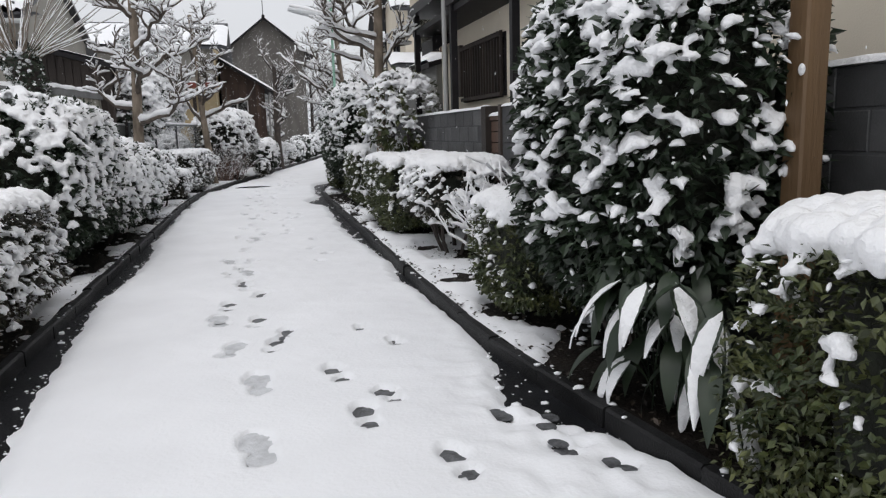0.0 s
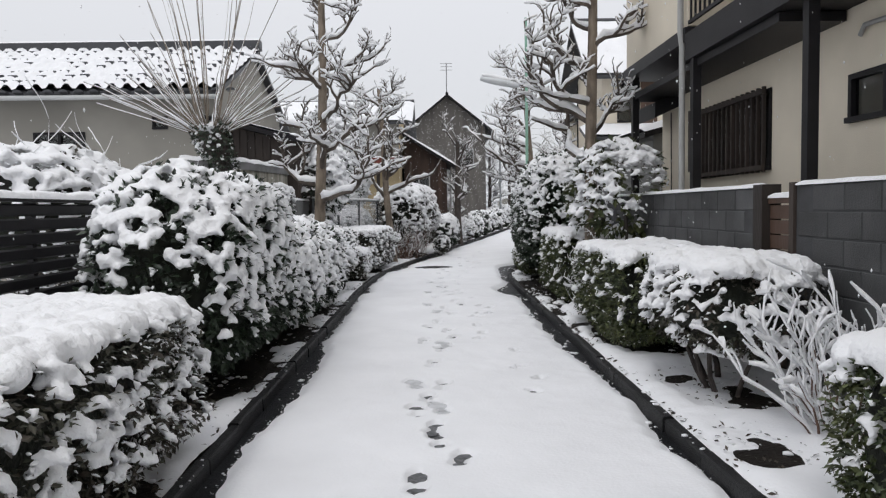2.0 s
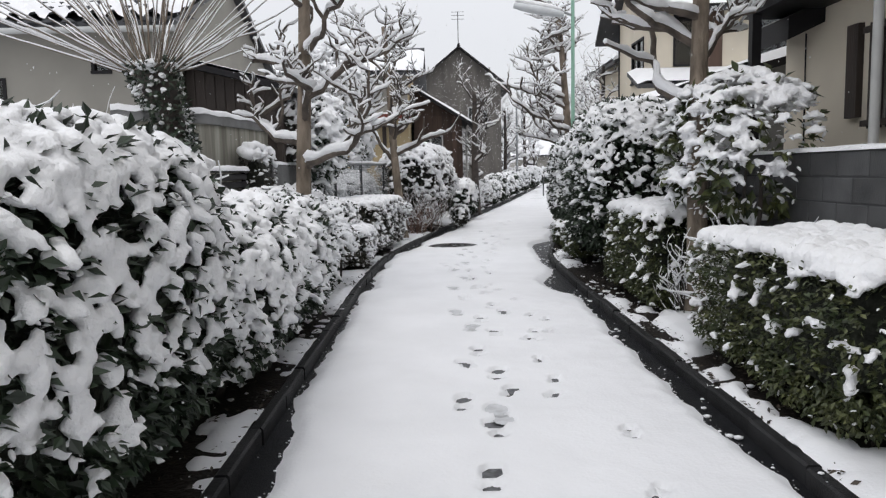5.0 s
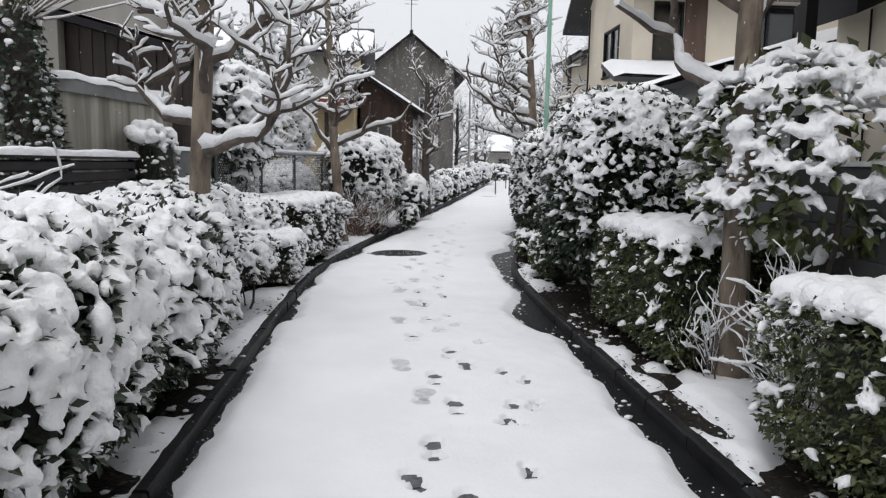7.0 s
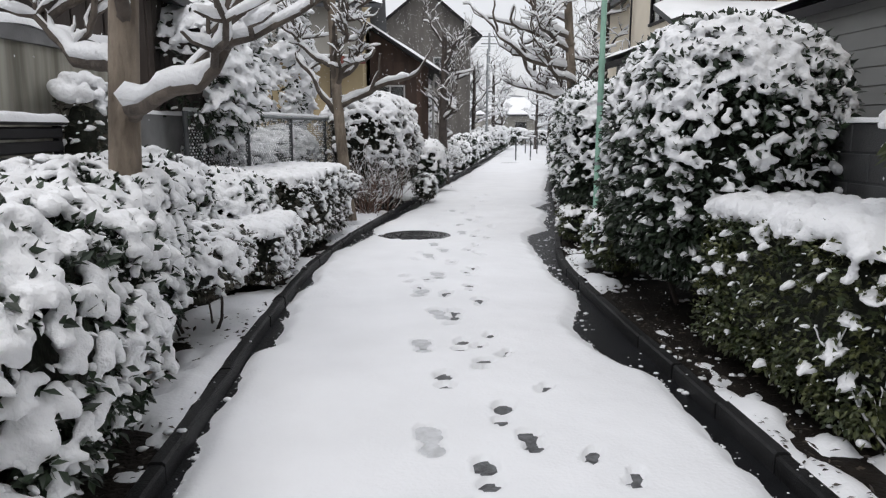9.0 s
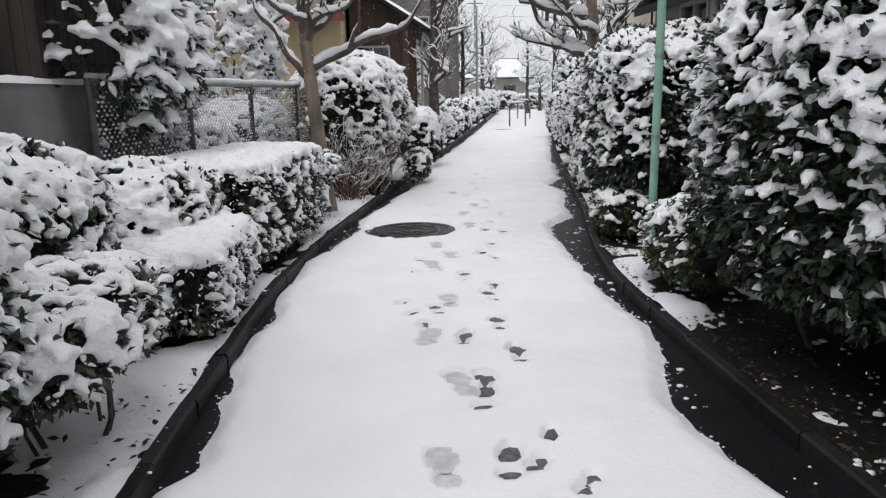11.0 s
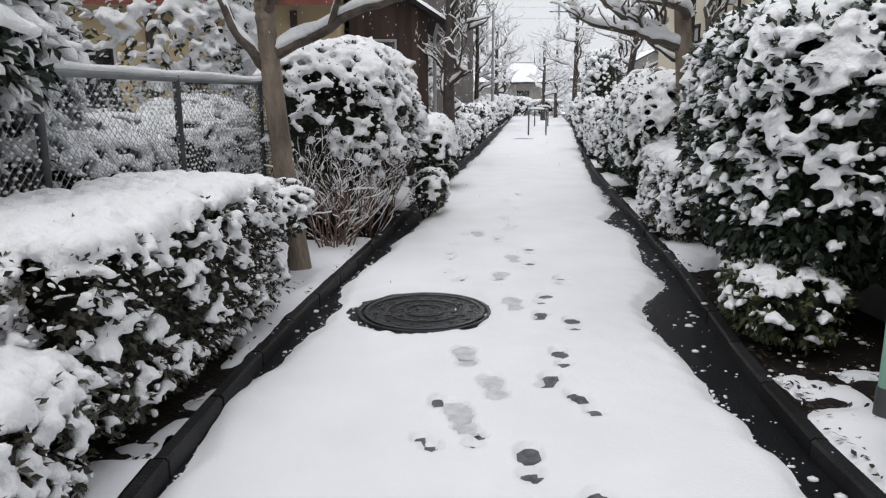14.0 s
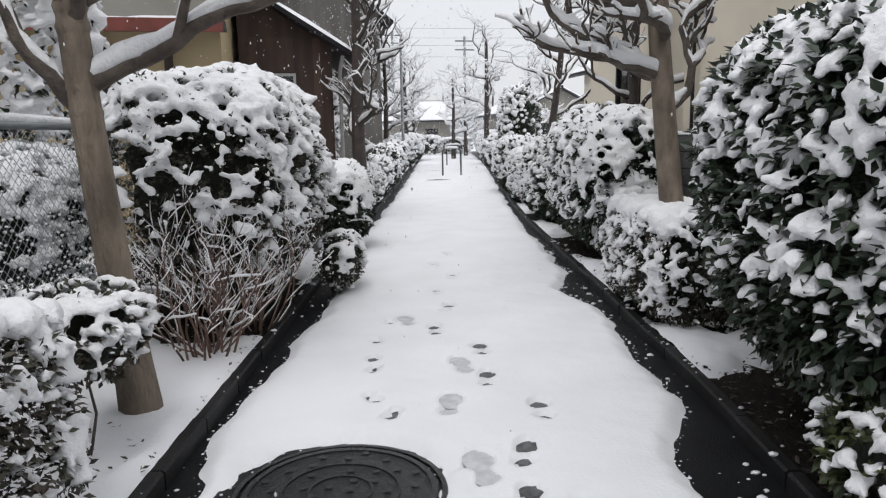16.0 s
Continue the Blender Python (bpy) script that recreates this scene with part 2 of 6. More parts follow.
# ---- the lie of the path ----


def bend(y):
    """The path runs straight, then swings to the right."""
    y = np.asarray(y, float)
    return 0.195 * 0.9 * np.log1p(np.exp((y - 16.5) / 0.9))


def wide(y):
    """How far the right kerb strays from the left one's line: flared at the start, closer until the bend, wider at the far end."""
    y = np.asarray(y, float)
    k = np.clip((y - 16) / 4, 0, 1)
    near_end = 0.13 * 0.3 * np.log1p(np.exp(np.clip((4.0 - y) / 0.3, -40, 40)))
    return 0.05 * np.log1p(np.exp(np.minimum(y - 29, 60))) - 0.18 * (1 - k * k * (3 - 2 * k)) + near_end


KERB_L, KERB_R = -1.42, 1.39
EDGE_RIGHT = [(-2, 1.3), (1.9, 1.5), (2.25, 1.5), (2.6, 1.4), (2.83, 1.28), (3.06, 1.14), (3.5, 1.15), (4.0, 1.22), (5.6, 1.2), (6.1, 1.11), (6.8, 1.22), (7.7, 1.11), (9, 1.06), (11, 1.06),
              (12, 1.05), (12.9, 1.1), (13.15, 0.93), (13.4, 0.86), (13.7, 0.83), (14.0, 0.87), (14.3, 0.98), (14.6, 1.1), (15.1, 1.17), (16.6, 1.16), (17.4, 1.2),
              (18.2, 1.31), (18.8, 1.44), (19.3, 1.77), (20.4, 1.97), (21, 2.16), (22.2, 2.16), (23, 2.55), (26, 3.1), (30.5, 4.1), (34.4, 5.05), (38.2, 5.95), (51.8, 9.2), (80, 15.2)]
EDGE_LEFT = [(-2, -1.1), (2.9, -1.05), (4, -1.22), (5.1, -1.29), (6.5, -1.28), (7.3, -1.2), (8.1, -1.26), (9.5, -1.40), (13.4, -1.36),
             (13.6, -1.28), (14.7, -1.32), (16.1, -1.28), (16.9, -1.27), (17.4, -1.16), (18.1, -0.98), (18.9, -0.82), (19.3, -0.79),
             (20.3, -0.54), (21.6, -0.22), (23.9, 0.3), (26, 0.5), (33, 2.0), (80, 11.1)]
PRINTS = [(2.47, 0.67), (3.03, 0.39), (3.65, 0.32), (4.29, 0.01), (4.89, -0.09), (5.44, -0.3), (6.08, -0.19), (6.68, -0.33), (7.35, -0.14),
          (8.12, -0.21), (8.75, -0.14), (9.2, -0.31), (9.8, -0.05), (10.42, -0.15), (11.06, 0.03), (11.64, -0.06), (12.27, 0.1),
          (12.78, -0.17), (13.45, -0.01), (14.07, -0.03), (14.64, 0.25), (15.2, 0.22), (15.84, 0.27), (16.43, 0.14), (16.97, 0.51),
          (17.58, 0.54), (18.18, 0.76), (18.78, 0.7), (19.26, 0.94), (19.82, 0.79), (20.42, 0.9), (21.0, 0.68), (21.65, 0.92),
          (22.3, 0.95), (23.0, 1.25), (23.7, 1.2), (24.4, 1.5)]
OLD_PRINTS = [(2.83, -0.09), (3.61, -0.08), (4.26, -0.24), (5.0, -0.35), (6.73, -0.17), (7.41, -0.36), (9.0, -0.1), (11.26, -0.16), (11.97, -0.29),
              (13.44, -0.28), (14.25, -0.12), (14.98, -0.24), (15.74, -0.05), (16.86, -0.1), (17.2, 0.1), (17.64, 0.0), (18.67, 0.45),
              (19.44, 0.47), (20.11, 0.69), (21.3, 0.5)]
SMALL_PRINTS = [(2.24, 1.27), (2.45, 1.11), (2.72, 1.14), (2.87, 0.99), (4.09, 0.74), (4.47, 0.57), (7.1, 0.55), (7.5, 0.62), (7.9, 0.5), (8.6, 0.58),
                (10.78, 0.28), (10.78, 0.38), (11.02, 0.5), (11.03, 0.38), (11.53, 0.55), (11.75, 0.43), (12.6, 0.37), (13.21, 0.24),
                (13.4, 0.08), (13.65, 0.2), (15.2, -0.27), (15.45, -0.35), (15.71, -0.4), (16.59, -0.26), (19.36, 0.12), (19.62, 0.06),
                (20.12, 0.1), (20.35, 0.13), (20.75, 0.19), (21.26, 0.36)]
PRINTS_SIDE = [(3.3, 0.52), (4.6, 0.1), (5.8, -0.05), (6.36, -0.2), (7.05, -0.25), (9.45, 0.02), (10.1, -0.28), (12.0, 0.18), (13.1, 0.1), (14.3, 0.02),
               (16.15, 0.34), (17.3, 0.42), (18.43, 0.6), (14.98, -0.02), (15.6, -0.16), (16.86, -0.1), (17.64, 0.0)]
PRINTS_MORE = [(14.98, -0.02), (16.6, -0.08), (17.0, -0.2), (14.3, 0.0), (9.29, 0.25), (9.6, 0.32), (10.1, 0.3)]
MANHOLE = (-0.23, 18.66)


PRESSED = set()


def snow_on_path(x, y):
    """The thickness of the snow: ragged melted rims, footprints, a bare manhole."""
    wob = 0.05 * grid_noise(y * 1.8, y * 0 + 3, 5) + 0.012 * grid_noise(y * 7, y * 0 + 9, 6)
    left = np.interp(y, *np.array(EDGE_LEFT).T) + wob
    wob = 0.045 * grid_noise(y * 2.0, y * 0 + 1, 7) + 0.012 * grid_noise(y * 8, y * 0 + 4, 8)
    right = np.interp(y, *np.array(EDGE_RIGHT).T) + wob
    d = np.minimum(x - left, right - x) + 0.02 * grid_noise(x * 5, y * 5, 51) + 0.008 * grid_noise(x * 12, y * 9, 52)
    mx, my = MANHOLE
    dm = np.hypot((x - mx) / 0.53, (y - my) / 0.52) - 1 + 0.05 * grid_noise(x * 9, y * 9, 11) + 0.05 * grid_noise(x * 22, y * 22, 18)
    d = np.minimum(d, dm * 0.45)
    for fx, fy, rx, ry in ((4.35, 39.6, 0.5, 0.5), (5.6, 46.0, 0.8, 0.5), (6.6, 52, 0.7, 0.5)):
        d = np.minimum(d, (np.hypot((x - fx) / rx, (y - fy) / ry) - 1) * 0.4)
    e = np.clip(d / 0.13 + 0.12, -1, 1)
    z = 0.05 * np.where(e > 0, np.sin(np.clip(e, 0, 1) * math.pi / 2), e)
    ragged = np.exp(-(d / 0.15) ** 2)
    z += ragged * 0.008 * grid_noise(x * 11, y * 8, 12)
    patchy = np.exp(-((x - 1.15) / 0.3) ** 2 - ((y - 2.75) / 0.9) ** 2)
    z -= patchy * (0.030 + 0.030 * grid_noise(x * 14, y * 14, 31))
    z += 0.005 * grid_noise(x * 1.7, y * 1.3, 13) + 0.0025 * grid_noise(x * 11, y * 11, 14) + 0.0012 * (1 - ragged) * grid_noise(x * 30, y * 30, 15)
    rng = random.Random(4)
    turn = 0.19

    def press(px, py, rx, ry, depth, ang):
        PRESSED.add((px, py, rx, ry, depth, ang))
        near = (abs(y[:, 0] - py) < 0.4).nonzero()[0]
        if not len(near):
            return
        s = slice(near[0], near[-1] + 1)
        dx, dy = x[s] - px, y[s] - py
        u, v = dx * math.cos(ang) - dy * math.sin(ang), dx * math.sin(ang) + dy * math.cos(ang)
        q = np.hypot(u / rx, v / ry) + 0.14 * grid_noise(x[s] * 25, y[s] * 25, 17)
        inside = np.clip((1.1 - q) / 0.2, 0, 1)
        floor = -0.010 + 0.006 * grid_noise(x[s] * 43, y[s] * 43, 61)
        z[s] = z[s] * (1 - inside) + np.minimum(floor, z[s]) * inside
        z[s] += np.where(z[s] > 0.02, 0.002 * np.exp(-((q - 1.35) / 0.2) ** 2), 0)
    for i, (py, px) in enumerate(PRINTS):
        a = (turn if py > 17 else 0) + rng.uniform(-0.2, 0.2)
        deep = rng.uniform(0.075, 0.12)
        press(px + 0.07 * math.sin(a), py + 0.07 * math.cos(a), 0.052, 0.085, deep * 0.95, a)
        press(px - 0.10 * math.sin(a), py - 0.10 * math.cos(a), 0.043, 0.048, deep, a)
    for py, px in PRINTS_SIDE:
        a = (turn if py > 17 else 0) + rng.uniform(-0.3, 0.3)
        press(px, py, 0.05, 0.065, 0.08, a)
        press(px - 0.12 * math.sin(a), py - 0.12 * math.cos(a), 0.04, 0.045, 0.06, a)
    for py, px in OLD_PRINTS:
        a = (turn if py > 17 else 0) + rng.uniform(-0.25, 0.25)
        press(px + 0.07 * math.sin(a), py + 0.07 * math.cos(a), 0.062, 0.10, 0.047, a)
        press(px - 0.10 * math.sin(a), py - 0.10 * math.cos(a), 0.052, 0.065, 0.047, a)
    for py, px in SMALL_PRINTS + PRINTS_MORE:
        a = rng.uniform(-0.6, 0.6)
        press(px, py, 0.036, 0.042, 0.09, a)
        press(px + rng.uniform(-0.05, 0.05), py + rng.uniform(0.05, 0.09), 0.03, 0.04, 0.08, a)
    return np.clip(z, -0.02, None)


# ---- ground and path ----
g = Bag()
g.box(-400, 400, -300, 500, -0.6, -0.04)
part("ground", g, SNOW_GROUND, None, "snow-covered open ground reaching the horizon", category="ground", kind="structure")

ys = np.arange(-3, 80.1, 0.5)
g = Bag()
xl, xr = KERB_L - 0.02 + bend(ys), KERB_R + 0.02 + bend(ys) + wide(ys)
cols = np.linspace(0, 1, 8)
gx = xl[:, None] + (xr - xl)[:, None] * cols
gy = np.repeat(ys[:, None], 8, 1)
g.heights(gx, gy, -0.003 + 0 * gx)
part("path", g, ASPHALT, None, "dark wet asphalt footpath under fresh snow", True, "path", "structure")

for y0, y1, step, across in ((-1.5, 26, 0.026, 108), (25.9, 79, 0.11, 50)):
    ys = np.arange(y0, y1, step)
    xl, xr = KERB_L + 0.004 + bend(ys), KERB_R - 0.004 + bend(ys) + wide(ys)
    gx = xl[:, None] + (xr - xl)[:, None] * np.linspace(0, 1, across)
    gy = np.repeat(ys[:, None], across, 1)
    g = Bag()
    gz = snow_on_path(gx, gy)
    g.heights(gx, gy, gz - (0.0 if step < 0.05 else 0.002))
    part("snow_sheet", g, SNOW_GROUND, None, "thin fresh snow on the path with shoe and bird tracks", True, "snow", "stuff")
    if step < 0.05:
        # loose crumbs along the melting rim
        rng = np.random.default_rng(19)
        rim = (gz > -0.018) & (gz < 0.006) & (rng.random(gz.shape) < np.exp(-np.abs(gz) / 0.010) * 0.8)
        at = np.stack((gx[rim], gy[rim], 0 * gx[rim] - 0.001), 1) + rng.normal(size=(rim.sum(), 3)) * (0.012, 0.012, 0.0005)
        size = (0.0025 + 0.008 * rng.random(len(at)) ** 2.5)[:, None] * np.array([[1.3, 1.0, 0.6]])
        g = Bag()
        g.lumps(at, size, np.repeat(np.eye(3)[None], len(at), 0), (SEED_V, SEED_F))
        part("snow_crumbs", g, SNOW_GROUND, None, "loose crumbs of snow along the wet rim of the path", True, "snow", "stuff")

# ---- planting beds ----
# x, y, half width, half length, foliage bottom, top, squareness, turn, kind
SHRUBS = {
    "left": [
        (-2.15, 4.75, 0.68, 1.3, 0.22, 0.93, 7, 0, "box"), (-2.08, 7.75, 0.62, 1.3, 0.25, 1.72, 2.9, 0, "round"),
        (-2.0, 9.65, 0.58, 1.05, 0.2, 1.32, 2.8, 0, "mound"), (-2.08, 11.4, 0.62, 0.95, 0.15, 1.22, 3.2, 0, "mound"),
        (-2.3, 12.9, 0.62, 0.8, 0.2, 1.30, 2.6, 0, "mound"), (-1.85, 13.75, 0.36, 0.6, 0.38, 0.80, 3, 0, "thin"),
        (-2.5, 14.6, 0.5, 0.7, 0.2, 1.28, 2.6, 0, "mound"), (-1.83, 15.55, 0.38, 0.8, 0.15, 0.62, 7, 0, "box"),
        (-2.25, 16.0, 0.5, 0.75, 0.2, 1.05, 3, 0, "mound"), (-1.78, 17.45, 0.52, 1.15, 0.18, 0.98, 7, -9, "box"),
        (-1.33, 19.2, 0.28, 0.33, 0.45, 0.88, 2.5, 0, "thin"), (-0.95, 22.5, 0.85, 1.75, 0.25, 2.12, 2.5, -10, "twiggy"),
        (0.05, 22.7, 0.22, 0.4, 0.1, 0.6, 2.6, -10, "thin"),
        (0.2, 25.4, 0.45, 0.6, 0.15, 1.2, 2.6, -10, "round"), (0.27, 27.2, 0.42, 0.7, 0.1, 0.78, 4, -10, "box"),
        (0.5, 29, 0.5, 0.8, 0.1, 1.05, 4, -10, "box"), (1, 31.4, 0.5, 1.0, 0.1, 0.9, 3, -10, "box"),
        (1.55, 34.2, 0.5, 1.2, 0.1, 1.0, 3, -10, "round"), (2.15, 37.4, 0.55, 1.3, 0.1, 1.15, 3, -10, "round"),
        (2.7, 41, 0.6, 1.5, 0.1, 1.2, 3, -10, "round"), (3.6, 45.5, 0.6, 1.8, 0.1, 1.3, 3, -10, "round"),
        (4.7, 51, 0.7, 2.2, 0.1, 1.5, 3, -10, "round"), (6.3, 59, 0.9, 3.0, 0.1, 1.6, 3, -10, "round"),
        (9.6, 71, 1.2, 0.8, 0.1, 1.5, 3, 0, "round"), (12.2, 72, 1.3, 0.8, 0.1, 1.3, 5, 0, "box"), (14.8, 71, 1.2, 1.0, 0.1, 1.9, 3, 0, "round")],
    "right": [
        (2.15, 1.02, 0.70, 1.10, 0.1, 1.0, 7, 0, "hedge"), (2.0, 3.34, 0.61, 0.82, 0.35, 2.15, 2.8, 0, "camellia"),
        (1.78, 4.45, 0.36, 0.5, 0.12, 0.85, 4, 0, "hedge"), (1.95, 7.1, 0.5, 0.72, 0.38, 1.02, 3.4, 0, "thin"),
        (1.95, 9.2, 0.52, 1.2, 0.15, 0.98, 6.5, 0, "hedge"), (2.0, 12.5, 0.5, 0.95, 0.12, 1.05, 6.5, 0, "hedge"),
        (2.05, 14.3, 0.78, 1.02, 0.3, 2.3, 2.7, 0, "camellia"), (1.78, 15.75, 0.34, 0.5, 0.12, 0.72, 2.6, 0, "olive"),
        (2.42, 18.45, 0.72, 1.25, 0.32, 2.15, 2.8, -10, "camellia"), (1.9, 17.75, 0.3, 0.45, 0.1, 0.55, 2.6, -10, "olive"),
        (2.72, 21.0, 0.42, 0.85, 0.1, 0.92, 5, -10, "box"), (3.5, 24.2, 0.62, 1.5, 0.15, 1.85, 2.8, -10, "round"),
        (3.35, 23.2, 0.35, 0.6, 0.1, 0.95, 4, -10, "box"),
        (4.05, 27.4, 0.5, 1.1, 0.1, 1.45, 3, -10, "round"), (4.75, 30.6, 0.5, 1.2, 0.1, 1.2, 4, -10, "box"),
        (5.4, 33.6, 0.6, 1.2, 0.1, 1.45, 3, -10, "round"), (6.45, 37.0, 0.6, 1.2, 0.1, 2.95, 3, -12, "round"),
        (7.15, 40.4, 0.55, 1.1, 0.1, 1.1, 5, -12, "box"), (8.2, 44.5, 0.7, 1.6, 0.1, 1.5, 3, -12, "round"),
        (9.7, 51, 0.8, 2.2, 0.1, 1.5, 3, -12, "round"), (11.6, 58.5, 1.0, 2.4, 0.1, 1.7, 3, -12, "round")]}

for side, x_in, x_out in (("left", KERB_L - 0.083, KERB_L - 1.7), ("right", KERB_R + 0.083, KERB_R + 1.32)):
    spread_by = wide if side == "right" else (lambda v: 0 * v)
    ys = np.arange(-1.5, 62, 0.5)
    g = Bag()
    a = np.linspace(0, 1, 12)
    gx = x_in + (bend(ys) + spread_by(ys))[:, None] + (x_out - x_in) * a
    gy = np.repeat(ys[:, None], 12, 1)
    if x_out < x_in:
        gx = gx[:, ::-1]
    g.heights(gx, gy, 0.05 + 0.012 * grid_noise(gx * 4, gy * 4, 21))
    part("soil_bed", g, SOIL, None, "dark wet soil of the planting bed beside the path", True, "soil", "structure")
    for y0, y1, step in ((-1.5, 27, 0.04), (26.95, 62, 0.15)):
        ys = np.arange(y0, y1, step)
        n = int(abs(x_out - x_in) / step) + 1
        gx = x_in + (bend(ys) + spread_by(ys))[:, None] + np.linspace(0, x_out - x_in, n)
        if x_out < x_in:
            gx = gx[:, ::-1]
        gy = np.repeat(ys[:, None], n, 1)
        edge = np.abs(gx - (x_in + (bend(ys) + spread_by(ys))[:, None]))
        z = 0.105 + 0.02 * grid_noise(gx * 3, gy * 3, 22) + 0.008 * grid_noise(gx * 14, gy * 14, 23)
        z -= 0.03 * np.exp(-(edge / 0.05) ** 2)
        for sx, sy, hx, hy, zb, zt, p, rz, kind in SHRUBS[side]:
            q = np.hypot((gx - sx) / (hx * 0.95), (gy - sy) / (hy * 0.92))
            drop = 0.10 if kind in ("camellia", "hedge") else 0.085
            z -= drop * np.clip((1.12 - q) * 3 + 0.5 * grid_noise(gx * 9, gy * 9, 24), 0, 1) * (0.5 if kind == "thin" else 1)
        if side == "right":
            rough_by = 0.8 + 0.5 * grid_noise(gx * 6, gy * 6, 27)
            bare = np.clip(1.6 - np.abs(gy - 13.7) / 0.85, 0, 1) + np.clip(1.6 - np.abs(gy - 17.95) / 1.1, 0, 1)
            bare = np.maximum(bare, np.clip((edge - 0.28) / 0.15, 0, 1) * np.clip(1.5 - np.abs(gy - 16.2) / 1.6, 0, 1))
            z -= 0.085 * np.clip(bare, 0, 1) * rough_by
            z -= 0.09 * np.clip(1.4 - np.abs(gy - 10.8) / 1.8, 0, 1) * np.clip(0.35 + 1.4 * grid_noise(gx * 7, gy * 5, 29), 0, 1)
            z -= 0.085 * np.clip(1.5 - np.hypot((gx - 1.55) / 0.24, (gy - 5.75) / 0.32), 0, 1) * rough_by
            z -= 0.08 * np.clip(1.5 - np.abs(gy - 2.2) / 1.0, 0, 1)
        g = Bag()
        g.heights(gx, gy, np.clip(z, 0.02, None))
        part("snow_bed", g, SNOW_GROUND, None, "fresh snow between the shrubs of the bed", True, "snow", "stuff")

# grey slush at the bottom of the footprints
for deep, mat, words in ((True, SLUSH_DARK, "dark wet slush in fresh footprints"), (False, SLUSH_PALE, "pale grey slush in old footprints")):
    g = Bag()
    w = np.arange(12) * 2 * math.pi / 12
    for px, py, rx, ry, depth, ang in sorted(PRESSED):
        if (depth > 0.05) == deep:
            u, v = 1.25 * rx * np.cos(w), 1.25 * ry * np.sin(w)
            h = (0.022 if deep else 0.034) + 0.003 * math.sin(px * 90 + py * 70) + 0.003 * math.sin(rx * 700 + ry * 1900)
            g.add(np.stack((px + u * math.cos(ang) + v * math.sin(ang), py - u * math.sin(ang) + v * math.cos(ang), 0 * u + h), 1), [tuple(range(12))])
    part("slush", g, mat, None, words + " on the snowy path", category="slush", kind="stuff")

# fallen leaves and crumbs of snow on the soil, the kerbs and the wet rim of the path
rng = np.random.default_rng(23)
n = 5200
y = rng.uniform(1.2, 25, n)
right = rng.random(n) < 0.6
off = rng.uniform(0.0, 1.0, n) ** 1.6 * 0.95
x = np.where(right, KERB_R + 0.1 + wide(y) + off, KERB_L - 0.1 - off) + bend(y)
pos = np.stack((x, y, 0.075 + 0.02 * rng.random(n)), 1)
rot = frames_of(rng.normal(size=(n, 3)) * (1, 1, 0.25), np.array([0, 0, 1.0]) + rng.normal(size=(n, 3)) * 0.35)
v = np.einsum("nij,kj->nki", rot, np.array([(-0.5, 0, 0), (0, 0.22, 0.05), (0.5, 0, 0), (0, -0.22, 0.05)])) * rng.uniform(0.02, 0.055, n)[:, None, None] + pos[:, None]
g = Bag()
g.add(v.reshape(-1, 3), (np.array([(0, 1, 2), (0, 2, 3)])[None] + (np.arange(n) * 4)[:, None, None]).reshape(-1, 3))
part("leaf_litter", g, LITTER, None, "wet brown fallen leaves on the soil of the beds", category="leaves", kind="stuff")
n = 5200
y = rng.uniform(1.2, 25, n)
right = rng.random(n) < 0.65
off = rng.uniform(-0.28, 0.9, n)
x = np.where(right, KERB_R + wide(y) + off, KERB_L - off) + bend(y)
clump = grid_noise(x * 5, y * 5, 33) > -0.1
x, y, off = x[clump], y[clump], off[clump]
z = np.where(off < 0.0, 0.0, np.where(off < 0.085, 0.092, 0.066))
size = (0.004 + 0.022 * rng.random(len(x)) ** 4)[:, None] * np.array([[1.2, 1.0, 0.5]])
g = Bag()
g.lumps(np.stack((x, y, z + size[:, 2] * 0.4), 1), size, np.repeat(np.eye(3)[None], len(x), 0), (SEED_V, SEED_F), 0.25)
part("snow_crumbs", g, SNOW_GROUND, None, "scattered crumbs of snow on wet soil and kerb", True, "snow", "stuff")

# kerb stones, each 0.6 m long
for side, inner, sign in (("kerb_left", KERB_L, -1), ("kerb_right", KERB_R, 1)):
    kerb = thing(side, "wet dark concrete kerb stones edging the snowy path", "kerb", kind="structure")
    g = Bag()
    b = 0.012
    w, h, l = 0.075, 0.092, 0.295
    prof = [(-w / 2, -0.05), (-w / 2, h - b), (-w / 2 + b, h), (w / 2 - b, h), (w / 2, h - b), (w / 2, -0.05)]
    g.add([(x, y, z) for y in (-l, l) for x, z in prof],
          [(i, i + 1, i + 7, i + 6) for i in range(5)])
    g.add([(x, -l, z) for x, z in prof], [(5, 4, 3, 2, 1, 0)])
    g.add([(x, l, z) for x, z in prof], [(0, 1, 2, 3, 4, 5)])
    me = g.mesh("kerb_stone")
    me.materials.append(KERB)
    rng = random.Random(3)
    y = -1.2
    while y < 50:
        s = 0.195 / (1 + math.exp(-(y - 16.5) / 0.9)) + (float(wide(y + 0.1) - wide(y - 0.1)) / 0.2 if sign > 0 else 0)
        ob = new("kerb_stone", me)
        ob.parent = kerb
        ob.matrix_world = pose(inner + sign * 0.042 + float(bend(y)) + (float(wide(y)) if sign > 0 else 0) + rng.uniform(-0.006, 0.006), y, rng.uniform(-0.008, 0.006), 0, 0,
                               -math.degrees(math.atan(s)) + rng.uniform(-0.5, 0.5))
        y += 0.6 * math.cos(math.atan(s))

